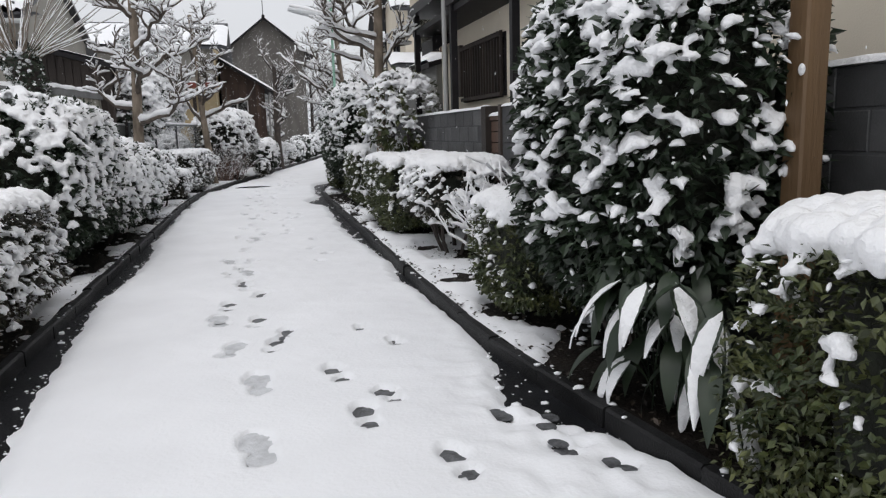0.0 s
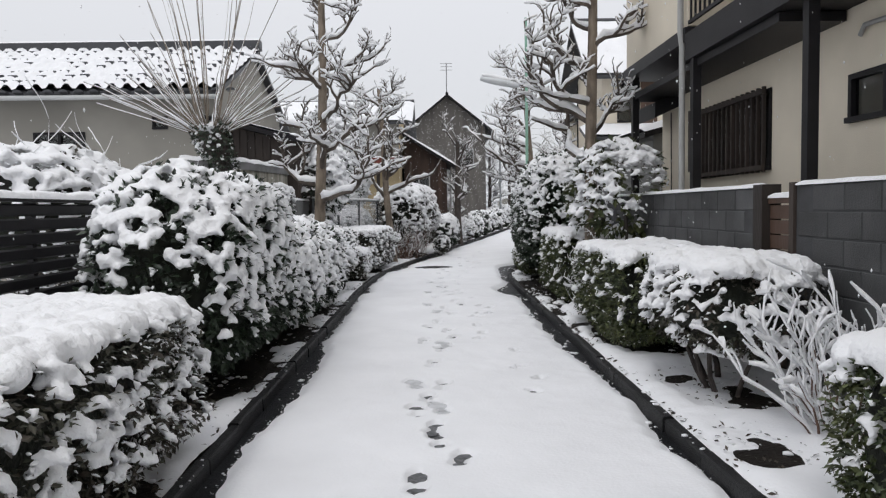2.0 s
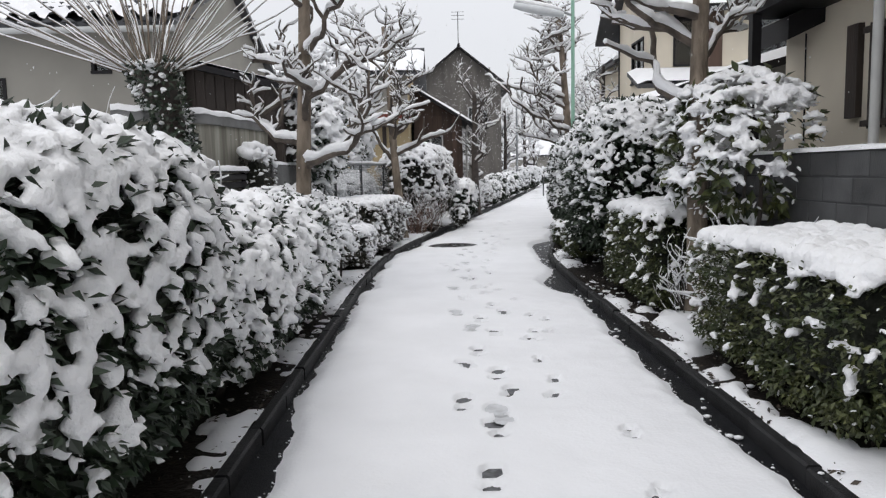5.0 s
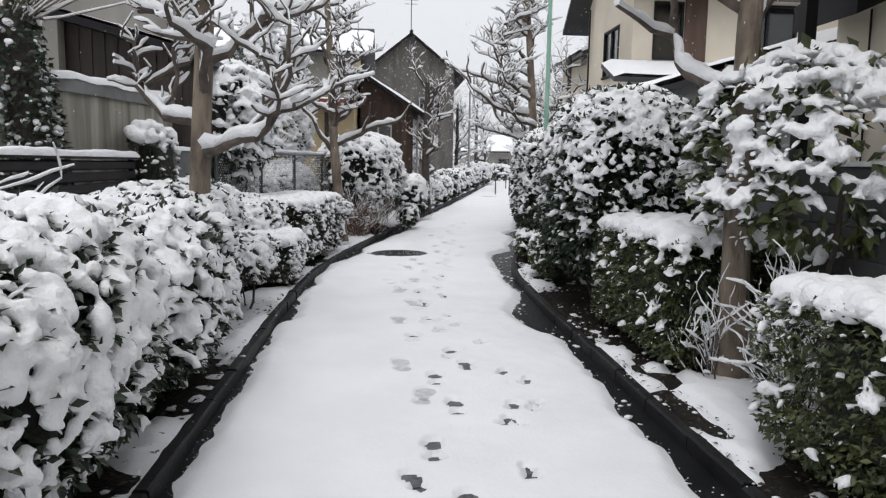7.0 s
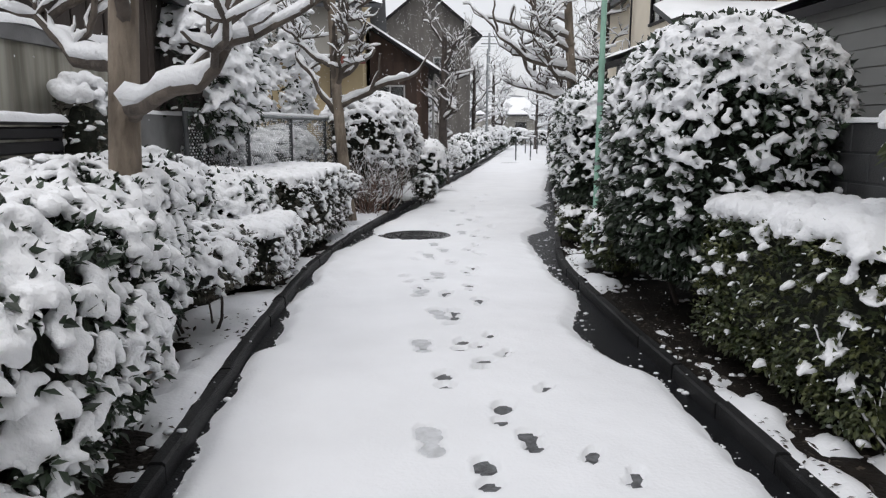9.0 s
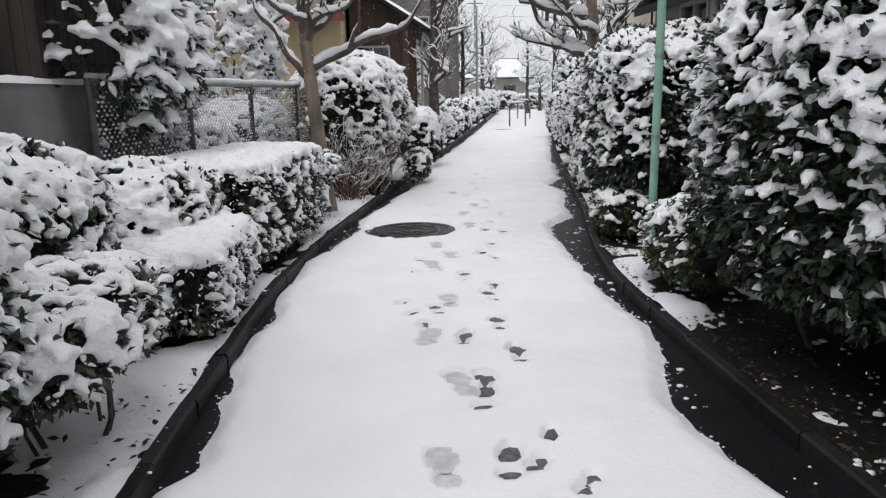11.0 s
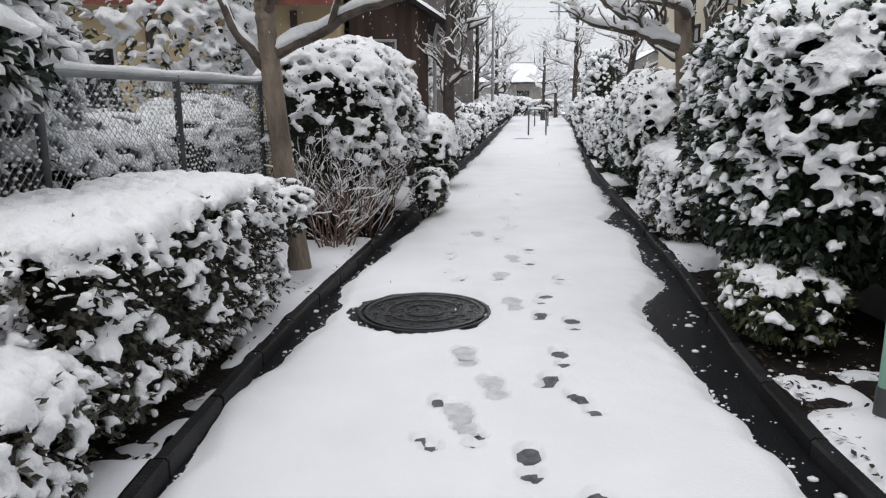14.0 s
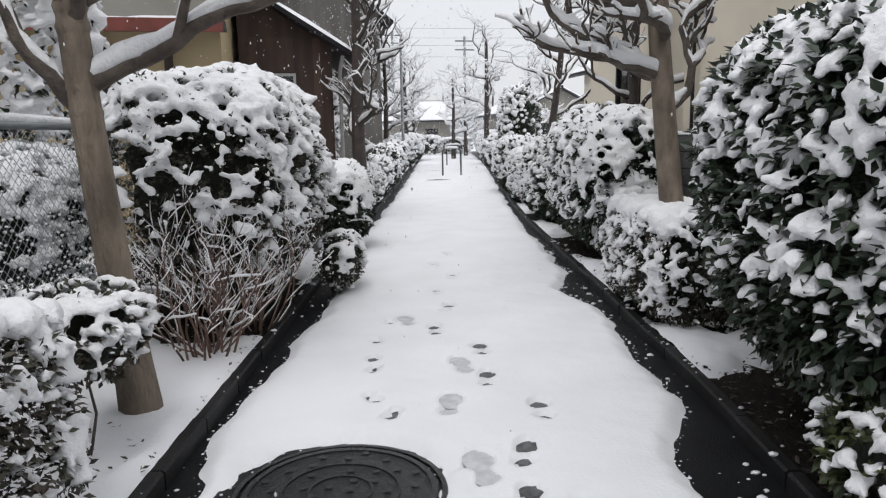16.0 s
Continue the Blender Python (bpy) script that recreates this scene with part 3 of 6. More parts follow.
# manhole cover
def manhole(x, y, r):
    t = thing("manhole_cover", "round wet cast-iron manhole cover bare of snow", "manhole cover", x, y, 0)
    g = Bag()
    w = np.arange(48) * 2 * math.pi / 48
    for r0, r1, z0, z1 in ((r * 1.10, r * 1.03, 0.004, 0.012), (r, r * 0.92, 0.009, 0.014), (r * 0.62, r * 0.58, 0.010, 0.014), (r * 0.34, r * 0.30, 0.010, 0.014)):
        rings = [(r0, 0.0), (r0 - 0.004, z1), (r1 + 0.004, z1), (r1, 0.0)]
        v = [(q * math.cos(a), q * math.sin(a), z) for q, z in rings for a in w]
        f = [(k * 48 + i, k * 48 + (i + 1) % 48, (k + 1) * 48 + (i + 1) % 48, (k + 1) * 48 + i) for k in range(3) for i in range(48)]
        g.add(v, f)
    part("frame_ring", g, IRON, t)
    g = Bag()
    g.add([(r * math.cos(a), r * math.sin(a), z) for z in (-0.02, 0.008) for a in w],
          [(i, (i + 1) % 48, 48 + (i + 1) % 48, 48 + i) for i in range(48)])
    g.add([(r * math.cos(a), r * math.sin(a), 0.008) for a in w], [tuple(range(48))])
    rng = random.Random(2)
    for k in range(46):
        a, q = k * 2.39996, r * 0.88 * math.sqrt((k + 0.5) / 46)
        if 0.56 < q / r < 0.65 or 0.28 < q / r < 0.36:
            continue
        g.box(q * math.cos(a) - 0.016, q * math.cos(a) + 0.016, q * math.sin(a) - 0.016, q * math.sin(a) + 0.016, 0.007, 0.0125)
    part("lid", g, IRON, t)


manhole(MANHOLE[0] + 0.04, MANHOLE[1], 0.43)
manhole(4.35, 39.6, 0.4)

# ---- shrubs ----


def surface(n, p, rng, up_bias=0.0):
    d = rng.normal(size=(n, 3))
    d /= np.linalg.norm(d, axis=1)[:, None]
    return d


def shrub(name, label, category, x, y, hx, hy, z0, z1, p, rz, leaf_mat, leaf, leaves, top, side, low, lump, voxel, seed, stems=5, holes=0.3, group="shrubs along the path", core=True, stretch=1.0, heap=0.22):
    rng = np.random.default_rng(seed)
    t = thing(name, label, category, x, y, 0, rz, group)
    half = np.array([hx, hy, (z1 - z0) / 2])
    mid = np.array([0, 0, (z0 + z1) / 2])
    waves = rng.normal(size=(7, 3)) * np.array([3.2] * 3)
    phase = rng.uniform(0, 6.3, 7)

    def body(d, k=1.0):
        rad = (np.abs(d) ** p).sum(1) ** (-1 / p)
        f = np.sin(d @ waves.T * 1.6 + phase).sum(1) / 7
        pos = d * (rad * (1 + 0.10 * f) * k)[:, None] * half + mid
        nrm = np.sign(d) * np.abs(d) ** (p - 1) / half
        return pos, nrm / (np.linalg.norm(nrm, axis=1)[:, None] + 1e-9)

    def spread(n):
        c = cube(n)
        return c / np.linalg.norm(c, axis=1)[:, None]

    def cube(n):
        c = rng.uniform(-1, 1, size=(n, 3))
        ax = rng.choice(3, n, p=area)
        c[np.arange(n), ax] = np.where(rng.random(n) < 0.5, -1, 1)
        return c
    area = np.array([half[1] * half[2], half[0] * half[2], half[0] * half[1]])
    area /= area.sum()
    # closed dark shell; its colour stands in for the shade among inner twigs
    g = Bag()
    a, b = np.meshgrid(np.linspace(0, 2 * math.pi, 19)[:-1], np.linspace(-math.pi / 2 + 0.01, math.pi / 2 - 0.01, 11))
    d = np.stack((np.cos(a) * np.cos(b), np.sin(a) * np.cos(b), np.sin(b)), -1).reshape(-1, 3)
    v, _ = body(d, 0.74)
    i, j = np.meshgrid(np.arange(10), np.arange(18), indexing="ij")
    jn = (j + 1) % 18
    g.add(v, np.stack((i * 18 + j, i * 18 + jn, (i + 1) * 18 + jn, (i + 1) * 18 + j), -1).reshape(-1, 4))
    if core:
        part("core_shade_shell", g, CORE_SHADE, t, "", True)
    # leaves in rosettes
    n_ros = max(10, leaves // 6)
    d = spread(n_ros)
    d = np.repeat(d, 6, 0) + rng.normal(size=(n_ros * 6, 3)) * 0.012
    d /= np.linalg.norm(d, axis=1)[:, None]
    pos, nrm = body(d, 1.0)
    seen = (nrm[:, 0] * math.copysign(1, x - float(bend(y))) < 0.45) | (rng.random(len(pos)) < 0.4)
    pos, nrm = pos[seen], nrm[seen]
    n = len(pos)
    pos = mid + (pos - mid) * rng.uniform(0.80, 1.03, n)[:, None]
    axis = nrm * 0.75 + rng.normal(size=(n, 3)) * 0.62 + np.array([0, 0, -0.12])
    rot = frames_of(axis, nrm * 0.4 + np.array([0, 0, 0.8]) + rng.normal(size=(n, 3)) * 0.35)
    s = leaf * rng.uniform(0.65, 1.3, n)[:, None, None]
    shape = np.array([(0, 0, 0), (0.45, 0.27, 0.06), (1, 0, -0.10), (0.45, -0.27, 0.06)])
    v = np.einsum("nij,kj->nki", rot, shape) * s + pos[:, None]
    g = Bag()
    f = (np.array([(0, 1, 2), (0, 2, 3)])[None] + (np.arange(n) * 4)[:, None, None]).reshape(-1, 3)
    g.add(v.reshape(-1, 3), f)
    part("foliage", g, leaf_mat, t, kind="stuff")
    # snow lying on the leaves: lobed clumps on the leaf rosettes, grown together where they touch
    near = voxel < 0.052

    def chance(pos, nrm):
        nz = nrm[:, 2]
        hgt = (pos[:, 2] - z0) / (z1 - z0)
        prob = np.where(nz > 0.5, top, low + (side - low) * np.clip(hgt * 1.3, 0, 1) + 0.25 * np.clip(nz, 0, 1))
        prob = np.where(nz < -0.3, low * 0.2, prob)
        patch = np.sin(pos @ (waves[:4].T * 4.2) + phase[:4]).sum(1)
        prob = prob * np.where(patch < -1.1, holes, np.where(patch < 0.0, 0.85, 1.15))
        away = nrm[:, 0] * math.copysign(1, x - float(bend(y)))
        return np.where((away > 0.3) & (nz < 0.5), prob * 0.08, prob)

    def petals(g, pos, nrm, size, count):
        """Clumps of a flat heart and drooping lobes round it."""
        n = len(pos)
        up = np.array([0, 0.05, 1.0])
        axis = nrm * 0.32 + np.array([0, 0, 0.9]) + rng.normal(size=(n, 3)) * 0.2
        axis /= np.linalg.norm(axis, axis=1)[:, None]
        e1 = np.cross(axis, rng.normal(size=(n, 3)))
        e1 /= np.linalg.norm(e1, axis=1)[:, None] + 1e-9
        e2 = np.cross(axis, e1)
        g.lumps(pos + axis * (size * 0.08)[:, None], size[:, None] * np.array([[0.34, 0.31, 0.27]]), frames_of(e1, axis), uneven=0.12)
        turn0 = rng.uniform(0, 6.3, n)
        for k in range(count):
            w = (turn0 + k * 6.283 / count + rng.uniform(-0.45, 0.45, n))[:, None]
            way = e1 * np.cos(w) + e2 * np.sin(w) + nrm * 0.3 + np.array([0, 0, -0.25])
            way /= np.linalg.norm(way, axis=1)[:, None]
            some = rng.random(n) < 0.72
            ln = size * rng.uniform(0.2, 0.34, n) * stretch
            c = pos + way * (size * 0.16 + ln * 0.85)[:, None]
            g.lumps(c[some], np.stack((ln, size * rng.uniform(0.17, 0.24, n), size * 0.2), 1)[some], frames_of(way, axis + up * 0.5)[some], uneven=0.10)

    def thinned(pos, gap):
        """Leaves out those that stand too close to another."""
        keep = []
        for i in range(len(pos)):
            if not keep or ((pos[keep] - pos[i]) ** 2).sum(1).min() > gap * gap:
                keep.append(i)
        return keep
    g = Bag()
    gap = lump * 1.75
    pos, nrm = body(spread(int(2.4 * area_sum(half) / gap ** 2)), 1.0)
    pos = mid + (pos - mid) * rng.uniform(0.93, 1.03, len(pos))[:, None]
    keep = rng.random(len(pos)) < chance(pos, nrm)
    pos, nrm = pos[keep], nrm[keep]
    keep = thinned(pos, gap * 0.66)
    pos, nrm = pos[keep], nrm[keep]
    size = gap * (0.72 + 0.9 * rng.random(len(pos)) ** 1.7) * np.where(nrm[:, 2] > 0.5, 1.15, 1.0)
    if near:
        petals(g, pos + nrm * 0.006, nrm, size, 5)
    else:
        g.lumps(pos, size[:, None] * np.array([[0.62, 0.5, 0.4]]), frames_of(nrm + rng.normal(size=nrm.shape) * 0.5, nrm * 0.5 + np.array([0, 0, 1.0])), uneven=0.2)
    if p < 3.3 and near and z0 < 0.45 and z1 > 0.9:
        # soft heaps grown together on the crown
        m = int(2.6 * area_sum(half) / (lump * 1.9) ** 2)
        q, nq = body(spread(m), 1.0)
        rise = (q[:, 2] - z0) / (z1 - z0)
        lit = np.clip((nq[:, 2] - heap) / 0.4, 0, 1) * np.clip((rise - 0.3 - heap / 2) / 0.3, 0, 1)
        lit *= np.where(np.sin(q @ (waves[:4].T * 6.5) + phase[3:7]).sum(1) < -0.7, 0.12, 1.0)
        keep = rng.random(m) < lit
        q, nq = q[keep], nq[keep]
        sc = (0.4 + 0.62 * rng.random((len(q), 1)) ** 1.5) * np.array([[1.0, 1.0, 0.8]]) * lump
        g.lumps(q + nq * 0.01 + np.array([0, 0, 0.008]), sc, frames_of(np.cross(nq, rng.normal(size=(len(q), 3))), nq + np.array([0, 0, 0.6])))
    if top > 0.9 and p > 3.3:
        # a flat cap, thick and soft at the rim
        m = int(4 * hx * hy / 0.0036)
        d = np.stack((rng.uniform(-0.98, 0.98, m), rng.uniform(-0.99, 0.99, m), np.full(m, 1.0)), 1)
        q, _ = body(d / np.linalg.norm(d, axis=1)[:, None], 1.0)
        q = q[np.sin(q @ (waves[:4].T * 5) + phase[:4]).sum(1) > -2.3]
        sc = rng.uniform(0.5, 1.2, (len(q), 1)) * np.array([[0.064, 0.064, 0.06]])
        g.lumps(q + np.array([0, 0, 0.012]), sc, np.repeat(np.eye(3)[None], len(q), 0))
    cover = part("snow_cover", g, SNOW, t, "soft fresh snow lying in clumps on the leaves", True, kind="stuff")
    if near:
        settle(cover, float(np.clip(max(gap * 0.21, voxel * 0.7), 0.0175, 0.04)))
        # single leaves with a little snow of their own
        pos, nrm = body(spread(int(min(3600, (0.9 if low > 0.4 else 0.55) * area_sum(half) / (lump * 0.9) ** 2))), 1.0)
        keep = rng.random(len(pos)) < 0.12 + 0.5 * chance(pos, nrm)
        pos, nrm = pos[keep], nrm[keep]
        n = len(pos)
        ln = lump * rng.uniform(0.28, 0.62, n) * stretch
        rot = frames_of(nrm * np.array([1, 1, 0.4]) + rng.normal(size=(n, 3)) * 0.6 + np.array([0, 0, -0.35]), np.array([0, 0.1, 1.0]) + nrm * 0.5)
        g = Bag()
        g.lumps(pos * 1.0, np.stack((ln, ln * rng.uniform(0.4, 0.62, n), ln * 0.36), 1), rot, POD)
        part("leaf_snow", g, SNOW, t, "", True, kind="stuff")
    # stems
    for k in range(stems):
        w = rng.uniform(0, 6.3)
        foot = np.array([math.cos(w) * hx * 0.25, math.sin(w) * hy * 0.35, 0.02])
        head = np.array([math.cos(w) * hx * 0.6, math.sin(w) * hy * 0.65, z0 + (z1 - z0) * 0.35])
        u = np.linspace(0, 1, 5)[:, None]
        pts = foot + (head - foot) * u + np.stack((np.sin(u[:, 0] * 5 + w) * 0.03, np.cos(u[:, 0] * 4 + w) * 0.03, 0 * u[:, 0]), 1)
        g = Bag()
        g.tube(pts, np.linspace(0.022, 0.012, 5) * rng.uniform(0.8, 1.3) * (0.5 if z1 < 1.0 else 1), 6)
        part("stem", g, BARK_DARK, t)
    return t


def area_sum(half):
    return 4 * (half[0] * half[1] + half[0] * half[2] + half[1] * half[2])


LOOKS = {  # name, label, leaf material, leaf size, leaves per m2, top, side, low, clump
    "box": ("clipped_shrub", "clipped evergreen shrub with a thick flat cap of snow", LEAF_DULL, 0.036, 2300, 1.0, 0.95, 0.7, 0.034),
    "hedge": ("hedge_block", "clipped olive-green hedge block with a flat cap of snow", LEAF_OLIVE, 0.037, 2800, 1.0, 0.15, 0.03, 0.036),
    "round": ("rounded_shrub", "rounded dark evergreen shrub heaped with clumps of snow", LEAF, 0.062, 1100, 1.0, 1.0, 0.2, 0.047),
    "mound": ("rounded_shrub", "low mounded evergreen shrub heaped all over with snow", LEAF, 0.055, 1200, 1.0, 1.0, 0.75, 0.048),
    "camellia": ("camellia_bush", "tall glossy dark-green camellia bush with snow on its upper leaves", LEAF, 0.068, 1600, 1.0, 0.97, 0.12, 0.043),
    "twiggy": ("azalea_bush", "large rounded twiggy azalea bush crusted with snow", LEAF_DULL, 0.042, 1300, 1.0, 0.95, 0.35, 0.054),
    "thin": ("small_shrub", "small snow-laden shrub on thin bare stems", LEAF_DULL, 0.042, 900, 0.95, 0.85, 0.6, 0.040),
    "olive": ("golden_shrub", "small yellow-green shrub dusted with snow", LEAF_OLIVE, 0.05, 1100, 0.9, 0.45, 0.15, 0.038)}
seed = 10
for side in ("left", "right"):
    for sx, sy, hx, hy, zb, zt, p, rz, kind in SHRUBS[side]:
        nm, lb, mt, leaf, per, top, sd, lw, lump = LOOKS[kind]
        far = max(1.0, (sy - 14) / 14)
        m2 = 2 * area_sum(np.array([hx, hy, (zt - zb) / 2])) / 1.3
        seed += 1
        shrub(nm, lb, "shrub", sx, sy, hx, hy, zb, zt, p, rz, mt, leaf * min(far, 2.0), int(m2 * per / far ** 2), top, sd, lw,
              lump * min(far, 2.2), float(np.clip(0.0155 * max(1.0, (sy - 15.4) / 3.2), 0.0155, 0.09)), seed, 6 if kind == "thin" else 4, heap={"round": -0.25, "mound": -0.3, "camellia": 0.3 if sy < 10 else -0.18}.get(kind, 0.22))

# ---- bare bushes and trees ----


def grow(wood, snow, rng, start, way, length, r0, depth, spread=0.75, lift=0.25, load=1.0, kids=(3, 5), shrink=0.58, wander=0.28, sides=6):
    """A crooked limb with its own branches, and the snow along its upper side."""
    steps = max(3, int(length / 0.11))
    pts, d = [np.array(start, float)], np.array(way, float)
    d /= np.linalg.norm(d)
    for k in range(steps):
        d = d + rng.normal(size=3) * wander * (1 if depth else 1.2) + np.array([0, 0, lift * 0.12])
        if d[2] < 0.08:
            d[2] = 0.08 + abs(d[2]) * 0.6
        d /= np.linalg.norm(d)
        pts.append(pts[-1] + d * length / steps)
    pts = np.array(pts)
    u = np.linspace(0, 1, len(pts))
    rad = r0 * (1 - 0.45 * u)
    wood.tube(pts, rad, sides if r0 > 0.012 else 4)
    t = np.gradient(pts, axis=0)
    t /= np.linalg.norm(t, axis=1)[:, None] + 1e-9
    level = np.clip(1.22 - np.abs(t[:, 2]), 0.15, 1)
    bulk = (rad * 1.02 + 0.014) * level * load * (1 + 0.25 * rng.normal(size=len(pts)).clip(-1, 1))
    bulk[0] *= 0.5
    bulk[-1] *= 0.7
    snow.tube(pts + np.stack((0 * u, 0 * u, rad * 0.7 + bulk * 0.55), 1), bulk, 5)
    if depth > 0:
        for k in range(rng.integers(*kids) + 1):
            at = rng.uniform(0.3, 1.0) if k else 1.0
            i = min(len(pts) - 1, int(at * (len(pts) - 1)))
            side = rng.normal(size=3)
            way2 = t[i] * 0.55 + side / np.linalg.norm(side) * spread + np.array([0, 0, lift])
            grow(wood, snow, rng, pts[i], way2, length * shrink * rng.uniform(0.75, 1.25), rad[i] * 0.76, depth - 1, spread, lift, load, kids, shrink, wander, sides)


def tree(label, x, y, top, r, limbs, seed, bark=BARK, first=1.6, lean=(0, 0), length=1.0, depth=3, load=1.0, spread=0.75, lift=0.3, kids=(3, 5), name="pollarded_tree", bias=None, thick=0.5, boughs=(), shrink=0.58, wander=0.28):
    rng = np.random.default_rng(seed)
    t = thing(name, label, "tree", x, y, 0, group="trees along the path")
    wood, snow, trunk = Bag(), Bag(), Bag()
    u = np.linspace(0, 1, 14)
    pts = np.stack((lean[0] * u + 0.016 * np.sin(u * 7 + seed), lean[1] * u + 0.02 * np.cos(u * 6 + seed), u * top), 1)
    rad = r * (1.25 - 0.25 * np.minimum(1, u * 8)) * (1 - 0.5 * u)
    trunk.tube(pts, rad, 12)
    for k in range(limbs):
        h = first + (top - first) * (k + 0.3) / limbs
        i = h / top
        base = np.array([np.interp(i, u, pts[:, c]) for c in range(3)])
        a = k * 2.4 + rng.uniform(-0.4, 0.4)
        way = np.array([math.cos(a), math.sin(a), rng.uniform(0.25, 0.8)])
        if bias is not None:
            way[:2] += np.array(bias)
        grow(wood, snow, rng, base, way, length * rng.uniform(0.75, 1.2) * (1.1 - 0.35 * i), np.interp(i, u, rad) * thick, depth, spread, lift, load, kids, shrink, wander, 4 if name == "bare_tree" else 6)
        # swollen collar at the limb
        trunk.lumps(base[None], np.array([[r * 0.8] * 3]) * (1 - 0.35 * i), np.eye(3)[None])
    for h, way, long in boughs:
        base = np.array([np.interp(h / top, u, pts[:, c]) for c in range(3)])
        grow(wood, snow, rng, base, way, long, np.interp(h / top, u, rad) * 0.62, depth - 1, spread, 0.15, load, (1, 3), wander=0.2)
        trunk.lumps(base[None], np.array([[r * 0.85] * 3]), np.eye(3)[None])
    part("trunk", trunk, bark, t, "", True)
    part("crown", wood, BARK_LIMB if bark is BARK else bark, t, "", True)
    part("snow_cover", snow, SNOW, t, "snow along the upper side of every branch", True, kind="stuff")
    return t


def twig_bush(label, x, y, n, height, width, bark, seed, load=0.7, r=0.009):
    rng = np.random.default_rng(seed)
    t = thing("bare_twig_bush", label, "bush", x, y, 0.05, group="bare bushes")
    wood, snow = Bag(), Bag()
    for k in range(n):
        a = rng.uniform(0, 6.3)
        q = rng.uniform(0, 0.25) * width
        way = np.array([math.cos(a) * rng.uniform(0.1, 0.9), math.sin(a) * rng.uniform(0.1, 0.9), 1.0])
        grow(wood, snow, rng, (math.cos(a) * q, math.sin(a) * q, 0), way, height * rng.uniform(0.5, 0.85), r, 2, 0.6, 0.35, load, (2, 3), 0.5, 0.16, 5)
    part("crown", wood, bark, t, "", True)
    part("snow_cover", snow, SNOW, t, "", True, kind="stuff")


tree("gnarled pollarded tree with snow on every crooked branch", -1.96, 12.85, 4.7, 0.10, 13, 3, first=1.45, lean=(0.12, 0.1), length=1.3, depth=2, load=1.15, thick=0.52, spread=0.8, lift=0.42, kids=(5, 8), shrink=0.42, wander=0.36)
tree("gnarled grey-barked pollarded tree with snowy limbs", -1.22, 19.69, 4.4, 0.098, 9, 8, first=2.05, lean=(-0.28, 0.0), length=1.2, depth=2, load=1.05, thick=0.55, spread=0.8, lift=0.4, kids=(5, 8), shrink=0.42, wander=0.36, boughs=((1.8, (0.8, 0.1, 0.62), 1.25), (1.68, (-0.8, -0.2, 0.7), 1.2), (2.1, (-0.3, -0.4, 0.5), 0.9), (2.2, (0.5, -0.1, 0.5), 0.8)))
tree("tall pollarded tree with snow-laden crooked limbs", 1.94, 11.45, 5.2, 0.10, 12, 15, first=2.2, lean=(0.05, 0.1), length=1.2, depth=2, load=1.2, bias=(-0.5, 0.3), thick=0.52, spread=0.8, lift=0.38, kids=(5, 8), shrink=0.42, wander=0.36, boughs=((2.02, (-0.8, 0.9, 0.22), 1.5),))
tree("snowy pollarded tree leaning over the hedge", 2.7, 20.9, 5.0, 0.105, 13, 21, first=1.6, lean=(-0.45, 0.1), length=1.45, depth=2, load=1.15, boughs=((1.95, (-1.0, 0.5, 0.25), 1.7), (2.5, (-1.0, 0.1, 0.3), 1.6), (2.9, (-0.9, 0.8, 0.3), 1.6)), bias=(-0.7, 0.4), spread=0.8, thick=0.5, lift=0.38, kids=(5, 8), shrink=0.44, wander=0.36)
tree("spreading bare tree with snow-tipped branches", 0.75, 28.2, 3.9, 0.14, 10, 27, BARK_DARK, first=1.1, length=1.1, bias=(0.2, 0), lift=0.7, kids=(2, 3), name="bare_tree")
tree("bare tree whitened with snow", 4.1, 24.6, 4.2, 0.09, 9, 33, BARK_DARK, first=1.6, length=1.2, bias=(-0.5, 0), name="bare_tree", kids=(2, 3))
tree("bare tree whitened with snow", 4.9, 30.5, 4.6, 0.10, 10, 36, BARK_DARK, first=1.8, length=1.2, name="bare_tree", lean=(0.6, 0), kids=(2, 3))
for fx, fy, fs in ((11.6, 66, 141), (5.2, 69, 142), (13.2, 80, 143), (8.6, 84, 144), (17, 78, 145), (12.4, 54, 146)):
    tree("bare far tree whitened with snow", fx, fy, 5.2, 0.14, 8, fs, BARK_DARK, first=1.3, length=1.9, load=2.6, name="bare_tree", kids=(2, 3))
tree("bare far tree whitened with snow", 9.4, 60, 5.0, 0.14, 9, 48, BARK_DARK, first=1.5, length=1.7, load=2.2, name="bare_tree", kids=(2, 3))
tree("bare far tree whitened with snow", 7.3, 63, 4.6, 0.14, 9, 49, BARK_DARK, first=1.4, length=1.6, load=2.2, name="bare_tree", kids=(2, 3))
tree("bare far tree whitened with snow", 3.4, 46, 4.8, 0.13, 8, 41, BARK_DARK, first=1.6, length=1.5, load=1.6, name="bare_tree", kids=(2, 3))
tree("bare far tree whitened with snow", 5.6, 55, 5.5, 0.15, 8, 44, BARK_DARK, first=1.8, length=1.8, load=1.8, name="bare_tree", kids=(2, 3))
tree("bare far tree whitened with snow", 8.9, 50, 6.0, 0.15, 8, 47, BARK_DARK, first=2.2, length=1.8, load=1.8, name="bare_tree", kids=(2, 3))
twig_bush("reddish bare twig bush edged with snow", -0.95, 20.65, 26, 1.05, 0.95, BARK_RED, 51, 0.5)
twig_bush("reddish bare twig bush edged with snow", -0.7, 21.25, 16, 0.95, 0.7, BARK_RED, 52, 0.5)
twig_bush("pinkish bare twig bush covered in snow", 2.15, 5.9, 30, 0.9, 0.9, BARK_RED, 53, 1.35, 0.009)
